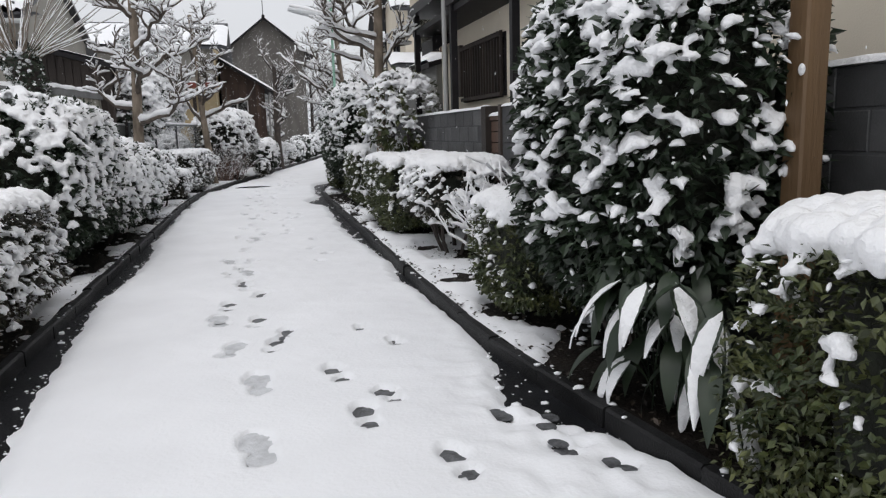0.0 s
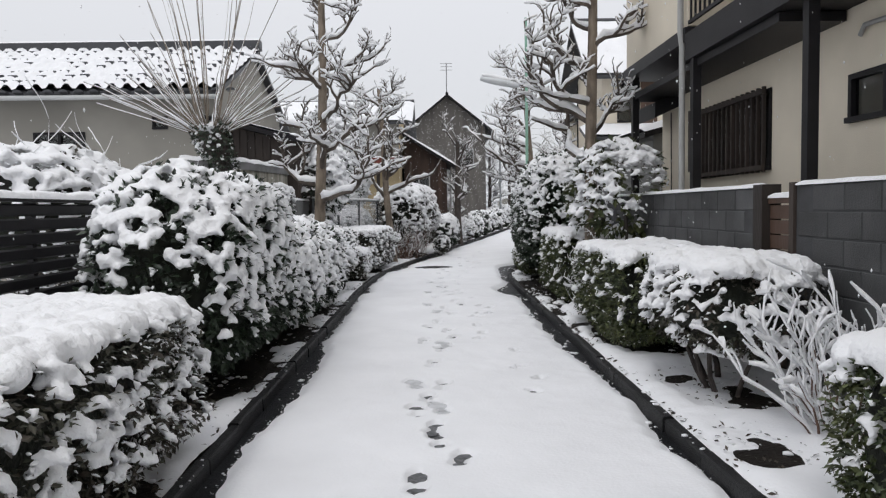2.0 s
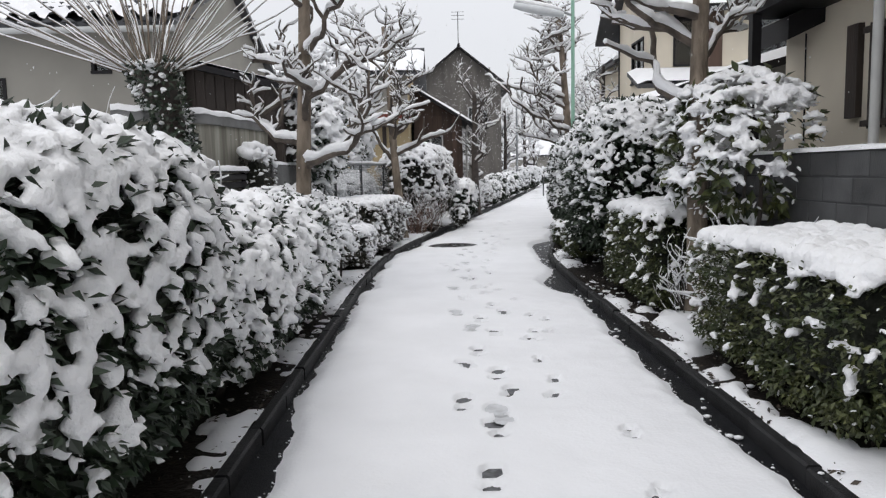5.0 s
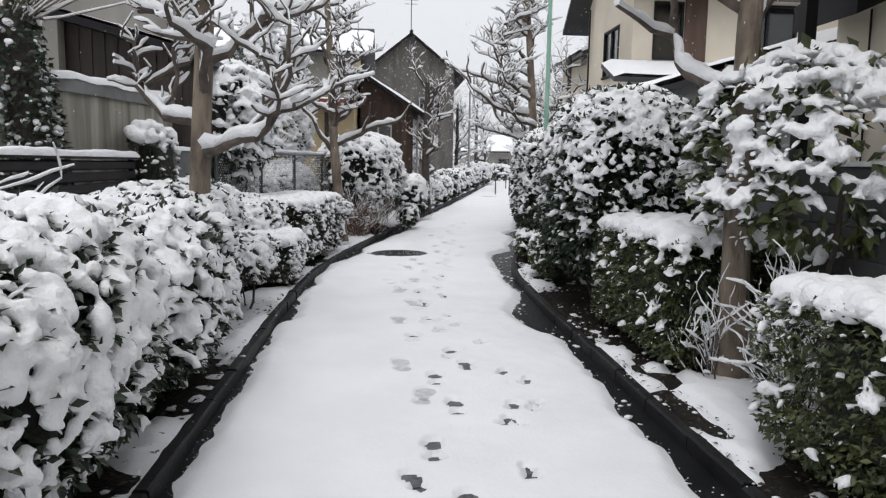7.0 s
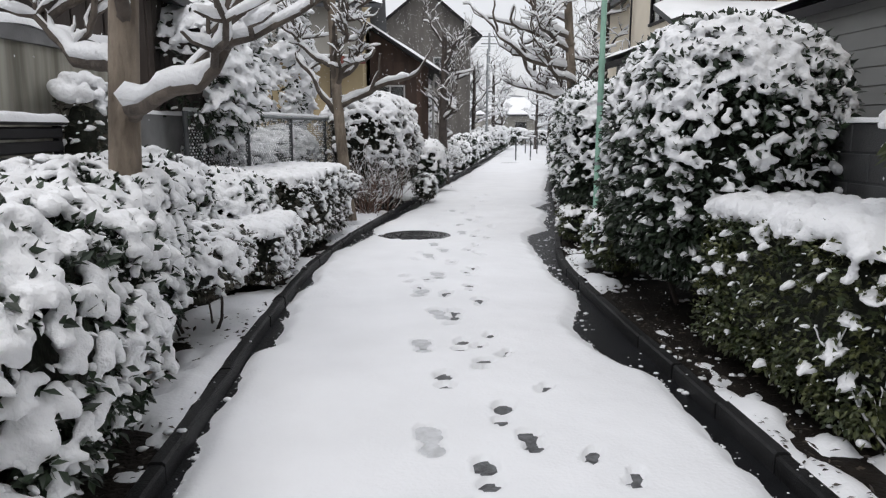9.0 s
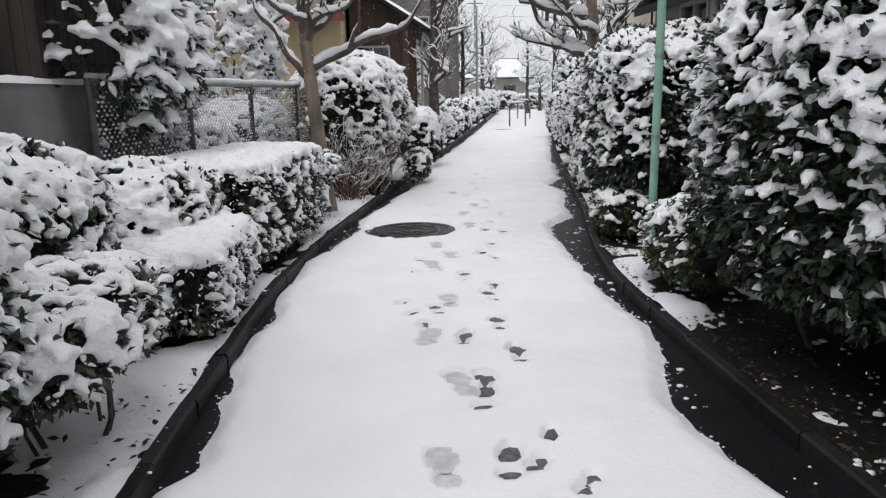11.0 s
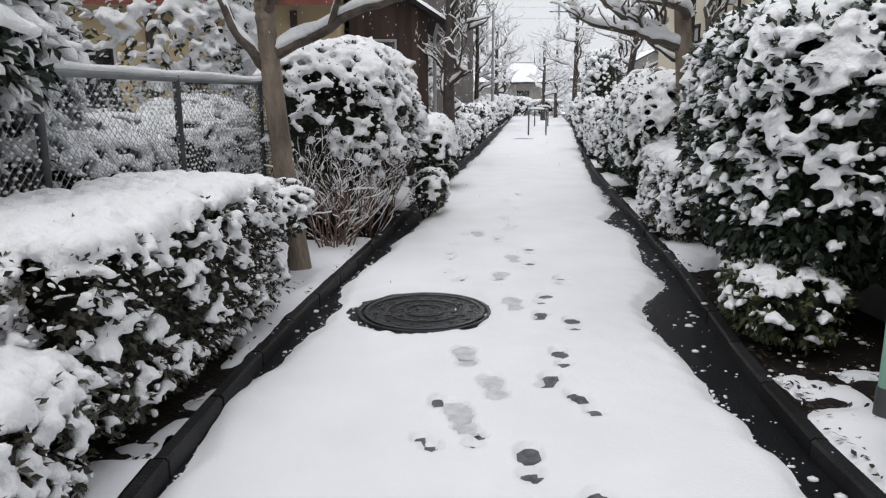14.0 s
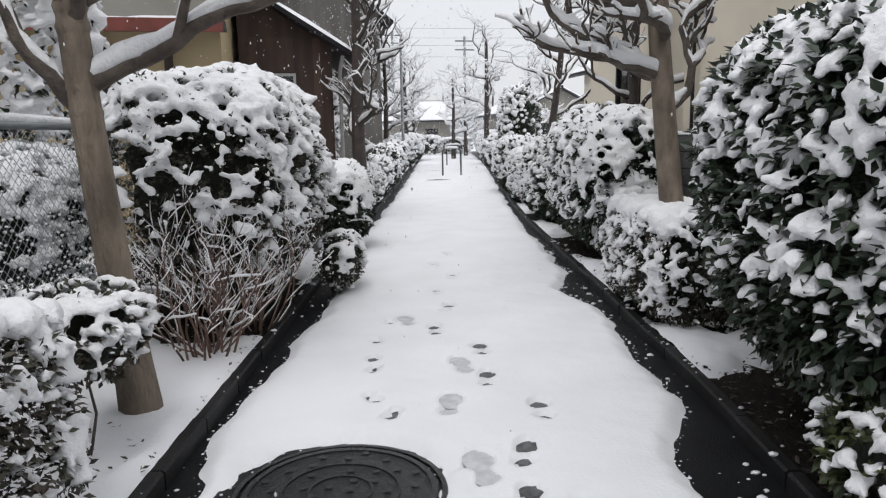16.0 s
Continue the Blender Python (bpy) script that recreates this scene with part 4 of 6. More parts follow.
twig_bush("bare brown bush with snow on its twigs", 2.05, 10.75, 34, 0.8, 0.9, BARK_DARK, 54, 0.7, 0.007)
twig_bush("bare brown bush with snow on its twigs", 1.85, 11.5, 20, 0.6, 0.7, BARK_DARK, 55, 0.8, 0.007)
twig_bush("bare brown bush with snow on its twigs", -3.4, 10.6, 6, 1.7, 0.5, BARK_DARK, 56, 0.9, 0.008)
twig_bush("bare garden bush with snow on its long twigs", -4.6, 10.0, 14, 2.0, 1.0, BARK_DARK, 57, 0.8, 0.007)


def ivy_pollard(x, y):
    rng = np.random.default_rng(61)
    t = thing("willow_pollard", "thick ivy-clad pollard stump with a fan of long straight shoots", "tree", x, y, 0)
    g = Bag()
    u = np.linspace(0, 1, 9)
    g.tube(np.stack((0.10 * np.sin(u * 3) - 0.4 * u, 0.05 * u, u * 2.75), 1), 0.13 + 0.09 * u ** 3, 12)
    part("trunk", g, BARK_DARK, t, "", True)
    wood, snow = Bag(), Bag()
    for k in range(84):
        a = rng.uniform(0, 6.3)
        out = rng.uniform(0.05, 1.0) ** 0.7
        way = np.array([math.cos(a) * out, math.sin(a) * out, 1.15 - 0.85 * out])
        way /= np.linalg.norm(way)
        ln = rng.uniform(1.2, 1.9) + (1.4 if out < 0.45 else 0)
        s = np.linspace(0, 1, 7)[:, None]
        pts = np.array([-0.4, 0.05, 2.65]) + np.array([math.cos(a), math.sin(a), 0]) * 0.12 + way * ln * s + np.array([0, 0, 0.15]) * s ** 2 * (1 - out)
        pts += rng.normal(size=pts.shape) * 0.012
        wood.tube(pts, 0.011 * (1 - 0.75 * s[:, 0]), 5)
        lv = max(0.15, 1.1 - abs(way[2]))
        snow.tube(pts + (0, 0, 0.012), (0.016 * lv + 0.003) * (1 - 0.5 * s[:, 0]), 5)
    part("shoot_fan", wood, BARK, t, "", True)
    part("shoot_snow", snow, SNOW, t, "", True)
    n = 2600
    a, z = rng.uniform(0, 6.3, n), rng.uniform(0.3, 2.85, n)
    q = 0.17 + 0.09 * (z / 2.75) ** 3 + rng.uniform(0, 0.07, n)
    pos = np.stack((q * np.cos(a) - 0.4 * z / 2.75 + 0.1 * np.sin(z / 2.75 * 3), q * np.sin(a), z), 1)
    nrm = np.stack((np.cos(a), np.sin(a), 0 * a), 1)
    rot = frames_of(nrm * 0.5 + rng.normal(size=(n, 3)) * 0.6, np.array([0, 0, 1.0]) + nrm)
    shape = np.array([(0, 0, 0), (0.4, 0.35, 0.05), (1, 0, -0.1), (0.4, -0.35, 0.05)]) * 0.07
    v = np.einsum("nij,kj->nki", rot, shape) + pos[:, None]
    g = Bag()
    g.add(v.reshape(-1, 3), (np.array([(0, 1, 2), (0, 2, 3)])[None] + (np.arange(n) * 4)[:, None, None]).reshape(-1, 3))
    part("ivy", g, LEAF, t, "dark ivy leaves")
    g = Bag()
    k = rng.random(n) < 0.15
    g.lumps(pos[k], rng.uniform(0.012, 0.04, (k.sum(), 1)) * np.array([[1.2, 1, 0.7]]), rot[k])
    k = 30
    g.lumps(np.array([-0.4, 0.05, 2.78]) + rng.normal(size=(k, 3)) * (0.13, 0.13, 0.05), rng.uniform(0.04, 0.08, (k, 1)) * np.array([[1, 1, 0.7]]), np.repeat(np.eye(3)[None], k, 0))
    part("snow_cover", g, SNOW, t, "", True, kind="stuff")


ivy_pollard(-3.4, 13.5)

# foliage masses that hang over the fences
shrub("evergreen_tree", "snow-bowed evergreen with drooping plumes of foliage", "tree", -2.75, 17.2, 0.75, 1.0, 1.25, 2.9, 2.2, 0, LEAF, 0.09, 2600, 1.0, 1.0, 0.6, 0.072, 0.029, 71, 3, 0.8, "evergreens behind the fence", core=False, stretch=1.5)
shrub("evergreen_tree", "snow-bowed evergreen with drooping plumes of foliage", "tree", -3.3, 18.6, 0.8, 0.9, 0.9, 2.6, 2.2, 0, LEAF, 0.09, 2200, 1.0, 1.0, 0.6, 0.072, 0.029, 72, 3, 0.8, "evergreens behind the fence", core=False, stretch=1.5)
shrub("evergreen_tree", "tall snow-covered evergreen tree behind the fence", "tree", -3.1, 23.0, 1.0, 1.0, 0.8, 4.6, 2.2, 0, LEAF, 0.1, 2400, 1.0, 1.0, 0.6, 0.085, 0.05, 73, 3, 0.8, "evergreens behind the fence", core=False, stretch=1.5)
shrub("evergreen_tree", "snow-covered evergreen garden tree", "tree", -0.3, 32.5, 1.0, 1.0, 0.6, 3.6, 2.2, 0, LEAF, 0.12, 2000, 1.0, 1.0, 0.6, 0.10, 0.05, 74, 3, 0.8, "evergreens behind the fence", core=False, stretch=1.5)
shrub("magnolia_bush", "loose evergreen magnolia with broad snow-covered leaves", "shrub", 2.25, 11.35, 0.62, 0.75, 0.95, 2.25, 2.2, 0, LEAF_OLIVE, 0.11, 1100, 0.9, 0.8, 0.45, 0.05, 0.02, 75, 4, 0.3, core=False, stretch=1.3)
shrub("garden_shrub", "low garden shrub buried in snow behind the fence", "shrub", -4.3, 9.6, 0.9, 1.6, 0.5, 2.1, 2.2, 0, LEAF_DULL, 0.06, 1500, 0.95, 0.75, 0.4, 0.06, 0.037, 76, 3)
shrub("garden_shrub", "snowy garden shrubs behind the fence", "shrub", -4.2, 12.3, 0.8, 1.0, 0.5, 2.0, 2.2, 0, LEAF_DULL, 0.06, 1200, 0.95, 0.75, 0.4, 0.06, 0.037, 77, 3)
shrub("garden_shrub", "snowy shrub behind the chain-link fence", "shrub", -3.1, 20.4, 0.6, 1.0, 0.2, 1.35, 2.4, -10, LEAF_DULL, 0.06, 1100, 0.95, 0.85, 0.6, 0.06, 0.037, 78, 3)
shrub("garden_shrub", "snowy shrub behind the chain-link fence", "shrub", -2.6, 22.3, 0.6, 1.0, 0.2, 1.5, 2.4, -10, LEAF_DULL, 0.06, 1100, 0.95, 0.85, 0.6, 0.06, 0.037, 79, 3)


def aspidistra(x, y):
    rng = np.random.default_rng(81)
    t = thing("aspidistra", "clump of broad dark aspidistra leaves bowed by snow", "plant", x, y, 0.04)
    for k in range(52):
        a = rng.uniform(2.5, 4.9)
        c, s = math.cos(a), math.sin(a)
        top, out, ln, w = rng.uniform(0.22, 0.72), rng.uniform(0.05, 0.28), rng.uniform(0.18, 0.30), rng.uniform(0.034, 0.052)
        u = np.linspace(0, 1, 11)
        blade = np.clip((u - 0.4) / 0.6, 0, 1)
        rise = np.clip(u / 0.4, 0, 1)
        bend_by = rng.uniform(1.3, 1.9)
        bx = out * rise ** 1.5 + ln * np.sin(blade * bend_by) / bend_by
        bz = top * (1 - (1 - rise) ** 1.6) + ln * ((np.cos(blade * bend_by) - 1) / bend_by - 0.35 * blade)
        wid = w * np.sin(np.clip(blade, 0.0, 1) ** 0.75 * math.pi) + 0.004
        base = rng.normal(size=2) * (0.08, 0.20)
        rows = [np.stack((base[0] + c * bx - s * wid * e, base[1] + s * bx + c * wid * e, np.maximum(bz + dz, 0.02)), 1) for e, dz in ((-1, 0.0), (0, -0.012), (1, 0.0))]
        v = np.stack(rows, 1).reshape(-1, 3)
        f = [(i * 3 + j, i * 3 + j + 1, i * 3 + j + 4, i * 3 + j + 3) for i in range(10) for j in range(2)]
        g = Bag()
        g.add(v, f)
        g.add(v - (0, 0, 0.003), [q[::-1] for q in f])
        part("leaf", g, LEAF, t, "", True)
        if k % 2:
            g = Bag()
            i = slice(4, 11)
            m_rows = len(bx[i])
            lift = np.stack((c * np.sin(blade[i] * bend_by), s * np.sin(blade[i] * bend_by), np.cos(blade[i] * bend_by)), 1)
            sn = np.stack([rows[1][i] + lift * (0.004 + 0.008 * (1 - e * e)) + np.stack((-s * wid[i] * e * 0.85, c * wid[i] * e * 0.85, 0 * wid[i]), 1) for e in (-1, -0.5, 0, 0.5, 1)], 1).reshape(-1, 3)
            g.add(sn, [(m * 5 + j, m * 5 + j + 1, m * 5 + j + 6, m * 5 + j + 5) for m in range(m_rows - 1) for j in range(4)])
            part("snow_cover", g, SNOW, t, "", True)


aspidistra(1.80, 2.66)

# ---- walls, fences and fixtures ----


def block_wall(name, label, x0, x1, y0, y1, top, mat, course=0.19, length=0.39, cap=True):
    """A wall along y: mortar body with single blocks standing proud on the path side, and a snow cap."""
    t = thing(name, label, "wall", kind="structure")
    g = Bag()
    g.box(x0 + 0.006, x1, y0, y1, 0, top - 0.006)
    part("mortar_body", g, MORTAR, t)
    g = Bag()
    h, l = course - 0.012, length - 0.010
    b = 0.005
    v = [(0, 0, 0), (0, l, 0), (0, l, h), (0, 0, h), (-b, b, b), (-b, l - b, b), (-b, l - b, h - b), (-b, b, h - b)]
    g.add(v, [(7, 6, 5, 4), (0, 4, 5, 1), (1, 5, 6, 2), (2, 6, 7, 3), (3, 7, 4, 0)])
    me = g.mesh("block")
    me.materials.append(mat)
    row = 0
    z = top - course
    while z > 0.3:
        y = y0 + (length / 2 if row % 2 else 0)
        while y + l <= y1 + 0.01:
            ob = new("block", me)
            ob.parent = t
            ob.location = (x0 + 0.004, y + 0.005, z)
            y += length
        z -= course
        row += 1
    if cap:
        snow_ridge("snow_cap", (x0 + x1) / 2, y0, y1, top, (x1 - x0) / 2 + 0.015, 0.036, t)
    return t


def snow_ridge(name, x, y0, y1, z, half, high, parent, along="y", seed=3, label=""):
    """A soft strip of snow lying along a wall top, rail or sill."""
    n = max(4, int((y1 - y0) / 0.05))
    s = np.linspace(y0, y1, n)
    w = np.linspace(0, math.pi, 7)
    k = 1 + 0.18 * grid_noise(s * 2.3, s * 0 + seed, seed) + 0.10 * grid_noise(s * 9, s * 0 + seed, seed + 1)
    k[0] *= 0.6
    k[-1] *= 0.6
    a = np.cos(w)[None] * half * (0.93 + 0.07 * k[:, None])
    h = np.sin(w)[None] ** 0.6 * high * k[:, None] - 0.004
    ss = np.repeat(s[:, None], 7, 1)
    g = Bag()
    if along == "y":
        g.heights(x + a, ss, z + h)
    else:
        g.heights(ss, x - a, z + h)
    return part(name, g, SNOW, parent, label, True)


def openings(bag, axis, c0, c1, u0, u1, z0, z1, holes=()):
    """A wall plate with rectangular openings cut through it; axis: the one it stands across."""
    us = sorted({u0, u1, *[h[0] for h in holes], *[h[1] for h in holes]})
    zs = sorted({z0, z1, *[h[2] for h in holes], *[h[3] for h in holes]})
    nu, nz = len(us), len(zs)

    def solid(i, j):
        if not (0 <= i < nu - 1 and 0 <= j < nz - 1):
            return False
        m, n = (us[i] + us[i + 1]) / 2, (zs[j] + zs[j + 1]) / 2
        return not any(h[0] < m < h[1] and h[2] < n < h[3] for h in holes)

    def at(i, j, k):
        return (k * nz + j) * nu + i
    v = [(c, u, z) if axis == "x" else (u, c, z) for c in (c0, c1) for z in zs for u in us]
    f = []
    for i in range(nu - 1):
        for j in range(nz - 1):
            if not solid(i, j):
                continue
            f += [(at(i, j, 0), at(i, j + 1, 0), at(i + 1, j + 1, 0), at(i + 1, j, 0)), (at(i, j, 1), at(i + 1, j, 1), at(i + 1, j + 1, 1), at(i, j + 1, 1))]
            for di, dj, p, q in ((-1, 0, (i, j), (i, j + 1)), (1, 0, (i + 1, j + 1), (i + 1, j)), (0, -1, (i + 1, j), (i, j)), (0, 1, (i, j + 1), (i + 1, j + 1))):
                if not solid(i + di, j + dj):
                    f.append((at(*p, 0), at(*p, 1), at(*q, 1), at(*q, 0)))
    bag.add(v, f)


def window(parent, axis, c, u0, u1, z0, z1, out, frame_mat=ALU, bars=0, name="window", mullion=True, lattice=None):
    """A window in an opening: frame, pane, near-black panel in place of an unlit room, optional lattice of bars. out:
    the outward sign along axis.
    """
    w = part_empty(name, parent)

    def put(nm, a0, a1, u_0, u_1, z_0, z_1, mat, label=""):
        lo, hi = sorted((c + out * a0, c + out * a1))
        g = Bag()
        if axis == "x":
            g.box(lo, hi, u_0, u_1, z_0, z_1)
        else:
            g.box(u_0, u_1, lo, hi, z_0, z_1)
        return part(nm, g, mat, w, label)
    f = 0.045
    put("frame_top", -0.05, 0.02, u0, u1, z1 - f, z1, frame_mat)
    put("frame_sill", -0.05, 0.05, u0, u1, z0, z0 + f, frame_mat)
    put("frame_side", -0.05, 0.02, u0, u0 + f, z0 + f, z1 - f, frame_mat)
    put("frame_side", -0.05, 0.02, u1 - f, u1, z0 + f, z1 - f, frame_mat)
    if mullion:
        m = (u0 + u1) / 2
        put("mullion", -0.045, 0.012, m - 0.025, m + 0.025, z0 + f, z1 - f, frame_mat)
    p = put("pane", -0.03, -0.025, u0 + f, u1 - f, z0 + f, z1 - f, GLASS)
    p.visible_shadow = False
    put("room_shade_panel", -0.5, -0.48, u0 - 0.3, u1 + 0.3, z0 - 0.3, z1 + 0.3, ROOM_SHADE)
    if bars:
        for k in range(bars):
            m = u0 + (u1 - u0) * (k + 0.5) / bars
            put("lattice_bar", 0.04, 0.075, m - 0.016, m + 0.016, z0 - 0.02, z1 + 0.02, lattice or DARK_WOOD)
        for z in (z0, z1 - 0.06):
            put("lattice_rail", 0.075, 0.105, u0, u1, z, z + 0.05, lattice or DARK_WOOD)
    return w


def part_empty(name, parent):
    ob = new(name)
    ob.parent = parent
    ob.empty_display_size = 0.1
    return ob


def roof(parent, a, b, c, d, mat=TILE, snow=0.10, thick=0.09, seed=1, waves=0.0, courses=0):
    """A roof plane over four corners (a, b along the eave, c, d along the ridge) under a soft blanket of snow."""
    g = Bag()
    g.slab(a, b, c, d, thick)
    part("roof_slab", g, mat, parent)
    a, b, c, d = (np.array(q, float) for q in (a, b, c, d))
    ln, up = np.linalg.norm(b - a), np.linalg.norm(d - a)
    step = 0.07 if waves else 0.2
    n, m = int(ln / step) + 2, int(up / step) + 2
    u, v = np.meshgrid(np.linspace(0, 1, n), np.linspace(0, 1, m))
    p = (a * (1 - u[..., None]) + b * u[..., None]) * (1 - v[..., None]) + (d * (1 - u[..., None]) + c * u[..., None]) * v[..., None]
    edge = np.minimum(np.minimum(u, 1 - u) * ln, np.minimum(v * up + 0.04, (1 - v) * up + 0.06))
    h = snow * np.clip(edge / 0.10, 0, 1) ** 0.5
    h = h * (1 + 0.15 * grid_noise(u * ln * 1.1, v * up * 1.1, seed) + 0.07 * grid_noise(u * ln * 5, v * up * 5, seed + 1)) + 0.002
    if waves:
        h += waves * np.sin(u * ln / 0.28 * 2 * math.pi) + waves * 0.9 * ((v * courses) % 1.0 - 0.5) * -1
    g = Bag()
    g.heights(p[..., 0], p[..., 1], p[..., 2] + h)
    part("snow_blanket", g, SNOW, parent, "even blanket of snow on the roof", True)


# concrete wall in front of the cream house, with a small wooden gate in it
block_wall("wall_east", "dark wet concrete block wall capped with snow", 2.52, 2.64, -2.0, 7.2, 1.55, BLOCK_DARK)
block_wall("wall_east_far", "dark wet concrete block wall capped with snow", 2.52, 2.64, 7.87, 16.2, 1.55, BLOCK_DARK)
gate = thing("wooden_gate", "low weathered brown wooden gate with a snow-topped rail", "gate", 2.58, 7.48, 0.05)
for k in range(11):
    g = Bag()
    g.box(-0.015, 0.015, -0.215, 0.215, 0.04 + k * 0.12, 0.148 + k * 0.12)
    part("board", g, GATE_WOOD, gate)
g = Bag()
g.box(-0.03, 0.03, -0.22, 0.22, 1.362, 1.41)
part("rail", g, GATE_WOOD, gate)
snow_ridge("snow_cap", 0, -0.22, 0.22, 1.41, 0.04, 0.045, gate)
for y in (7.235, 7.78):
    g = Bag()
    g.box(2.50, 2.66, y - 0.033 if y < 7.5 else y - 0.075, y + 0.033 if y < 7.5 else y + 0.085, 0, 1.57)
    tagged(part("gate_post", g, DARK_WOOD), "square dark brown wooden gate post beside the wall", "post")

post = thing("wooden_post", "tall square brown wooden post in the bed", "post", 2.22, 2.52, 0)
g = Bag()
c = 0.058
prof = [(-c, -c + 0.01), (-c + 0.01, -c), (c - 0.01, -c), (c, -c + 0.01), (c, c - 0.01), (c - 0.01, c), (-c + 0.01, c), (-c, c - 0.01)]
g.add([(x, y, z) for z in (0, 4.2) for x, y in prof], [(i, (i + 1) % 8, 8 + (i + 1) % 8, 8 + i) for i in range(8)])
g.add([(x, y, 4.2) for x, y in prof], [tuple(range(8))])
part("shaft", g, WOOD_POST, post)
g = Bag()
rng = np.random.default_rng(5)
g.lumps(np.stack((np.full(7, -0.062), rng.uniform(-0.045, 0.045, 7), rng.uniform(1.0, 3.2, 7)), 1), np.full((7, 3), 0.018) * (0.6, 1, 1.4), np.repeat(np.eye(3)[None], 7, 0))
part("snow_splash", g, SNOW, post, "", True)

# dark slatted fence
fence = thing("slatted_fence", "dark brown horizontal slat fence with a snow-topped rail", "fence", 0, 0, 0)
for y in np.arange(1.0, 14.6, 1.5):
    g = Bag()
    g.box(-3.075, -3.03, y - 0.03, y + 0.03, 0, 1.50)
    part("post", g, DARK_METAL, fence)
for k in range(14):
    g = Bag()
    z = 0.08 + k * 0.102
    g.add([(-3.03, 1.0, z), (-3.012, 1.0, z + 0.012), (-3.012, 1.0, z + 0.073), (-3.03, 1.0, z + 0.085),
           (-3.03, 14.5, z), (-3.012, 14.5, z + 0.012), (-3.012, 14.5, z + 0.073), (-3.03, 14.5, z + 0.085)],
          [(0, 4, 5, 1), (1, 5, 6, 2), (2, 6, 7, 3), (3, 7, 4, 0), (0, 1, 2, 3), (7, 6, 5, 4)])
    part("slat", g, DARK_METAL, fence)
g = Bag()
g.box(-3.09, -2.99, 0.95, 14.55, 1.505, 1.53)
part("top_rail", g, DARK_METAL, fence)
snow_ridge("snow_cap", -3.04, 0.95, 14.55, 1.53, 0.065, 0.06, fence)

# chain-link fence
link = thing("chain_link_fence", "chain-link fence on steel posts with wire caught full of snow", "fence", 0, 0, 0)


def fence_x(y):
    return -2.62 + 0.195 * (y - 16.5)


posts = [16.4, 17.95, 19.5, 21.15, 22.7, 24.2]
for y in posts:
    g = Bag()
    g.tube([(fence_x(y), y, 0), (fence_x(y), y, 0.8), (fence_x(y), y, 1.66)], 0.028, 10)
    part("post", g, STEEL_DARK, link, "", True)
g = Bag()
g.tube([(fence_x(y), y, 1.64) for y in (16.4, 20, 24.2)], 0.028, 10)
part("top_rail", g, STEEL, link, "", True)
g = Bag()
s = np.linspace(16.4, 24.2, 160)
g.tube(np.stack((fence_x(s), s, 1.675 + 0.006 * grid_noise(s * 5, s * 0, 3)), 1), 0.032 + 0.006 * grid_noise(s * 3, s * 0 + 2, 5), 6)
part("rail_snow", g, SNOW, link, "", True)
wire, caught = Bag(), Bag()
pitch, top = 0.068, 1.6
for k in range(int(7.8 / pitch) + 25):
    for sign in (1, -1):
        y0 = 16.4 + (k - 24) * pitch if sign > 0 else 16.4 + k * pitch
        za, zb = 0.1, top
        ya, yb = y0, y0 + sign * (zb - za)
        lo, hi = 16.4, 24.2
        t0, t1 = 0.0, 1.0
        for edge in (lo, hi):
            q = (edge - ya) / (yb - ya)
            if (ya < lo and edge == lo and sign > 0) or (ya > hi and edge == hi and sign < 0):
                t0 = max(t0, q)
            if (yb > hi and edge == hi and sign > 0) or (yb < lo and edge == lo and sign < 0):
                t1 = min(t1, q)
        if t1 - t0 < 0.04 or (ya < lo and yb < lo) or (ya > hi and yb > hi):
            continue
        y1, y2, z1, z2 = ya + (yb - ya) * t0, ya + (yb - ya) * t1, za + (zb - za) * t0, za + (zb - za) * t1
        off = 0.003 * sign
        wire.tube([(fence_x(y1) + off, y1, z1), (fence_x(y2) + off, y2, z2)], 0.0022, 4)
rng = np.random.default_rng(44)
for k in range(int((top - 0.12) / (pitch / 2))):
    yy = np.arange(16.42 + (k % 2) * pitch / 2, 24.18, pitch)
    zz = 0.12 + k * pitch / 2 + 0 * yy
    keep = rng.random(len(yy)) < 0.72 + 0.3 * grid_noise(yy * 3, zz * 3, 41)
    yy, zz = yy[keep] + rng.normal(size=keep.sum()) * 0.006, zz[keep] + rng.normal(size=keep.sum()) * 0.004
    sz = rng.uniform(0.6, 1.25, (len(yy), 1)) * np.array([[0.010, 0.024, 0.0105]])
    caught.lumps(np.stack((fence_x(yy), yy, zz + 0.006), 1), sz, np.repeat(np.eye(3)[None], len(yy), 0), (SEED_V, SEED_F))
part("wire_mesh", wire, STEEL, link, kind="stuff")
part("caught_snow", caught, SNOW, link, "snow caught in the wire", True, kind="stuff")
for (yy, hh) in ((18.35, 0.28), (18.75, 0.22), (19.1, 0.26)):
    pot = thing("plant_pot", "small dark plastic plant pot topped with snow", "pot", fence_x(yy) - 0.28, yy, 0)
    g = Bag()
    g.tube([(0, 0, 0), (0, 0, hh), (0, 0, hh + 0.03)], (0.09, 0.12, 0.13), 14)
    part("body", g, DARK_METAL, pot, "", True)
    g = Bag()
    g.lumps(np.array([[0, 0, hh + 0.03]]), np.array([[0.125, 0.125, 0.05]]), np.eye(3)[None])
    part("snow_cap", g, SNOW, pot, "", True)

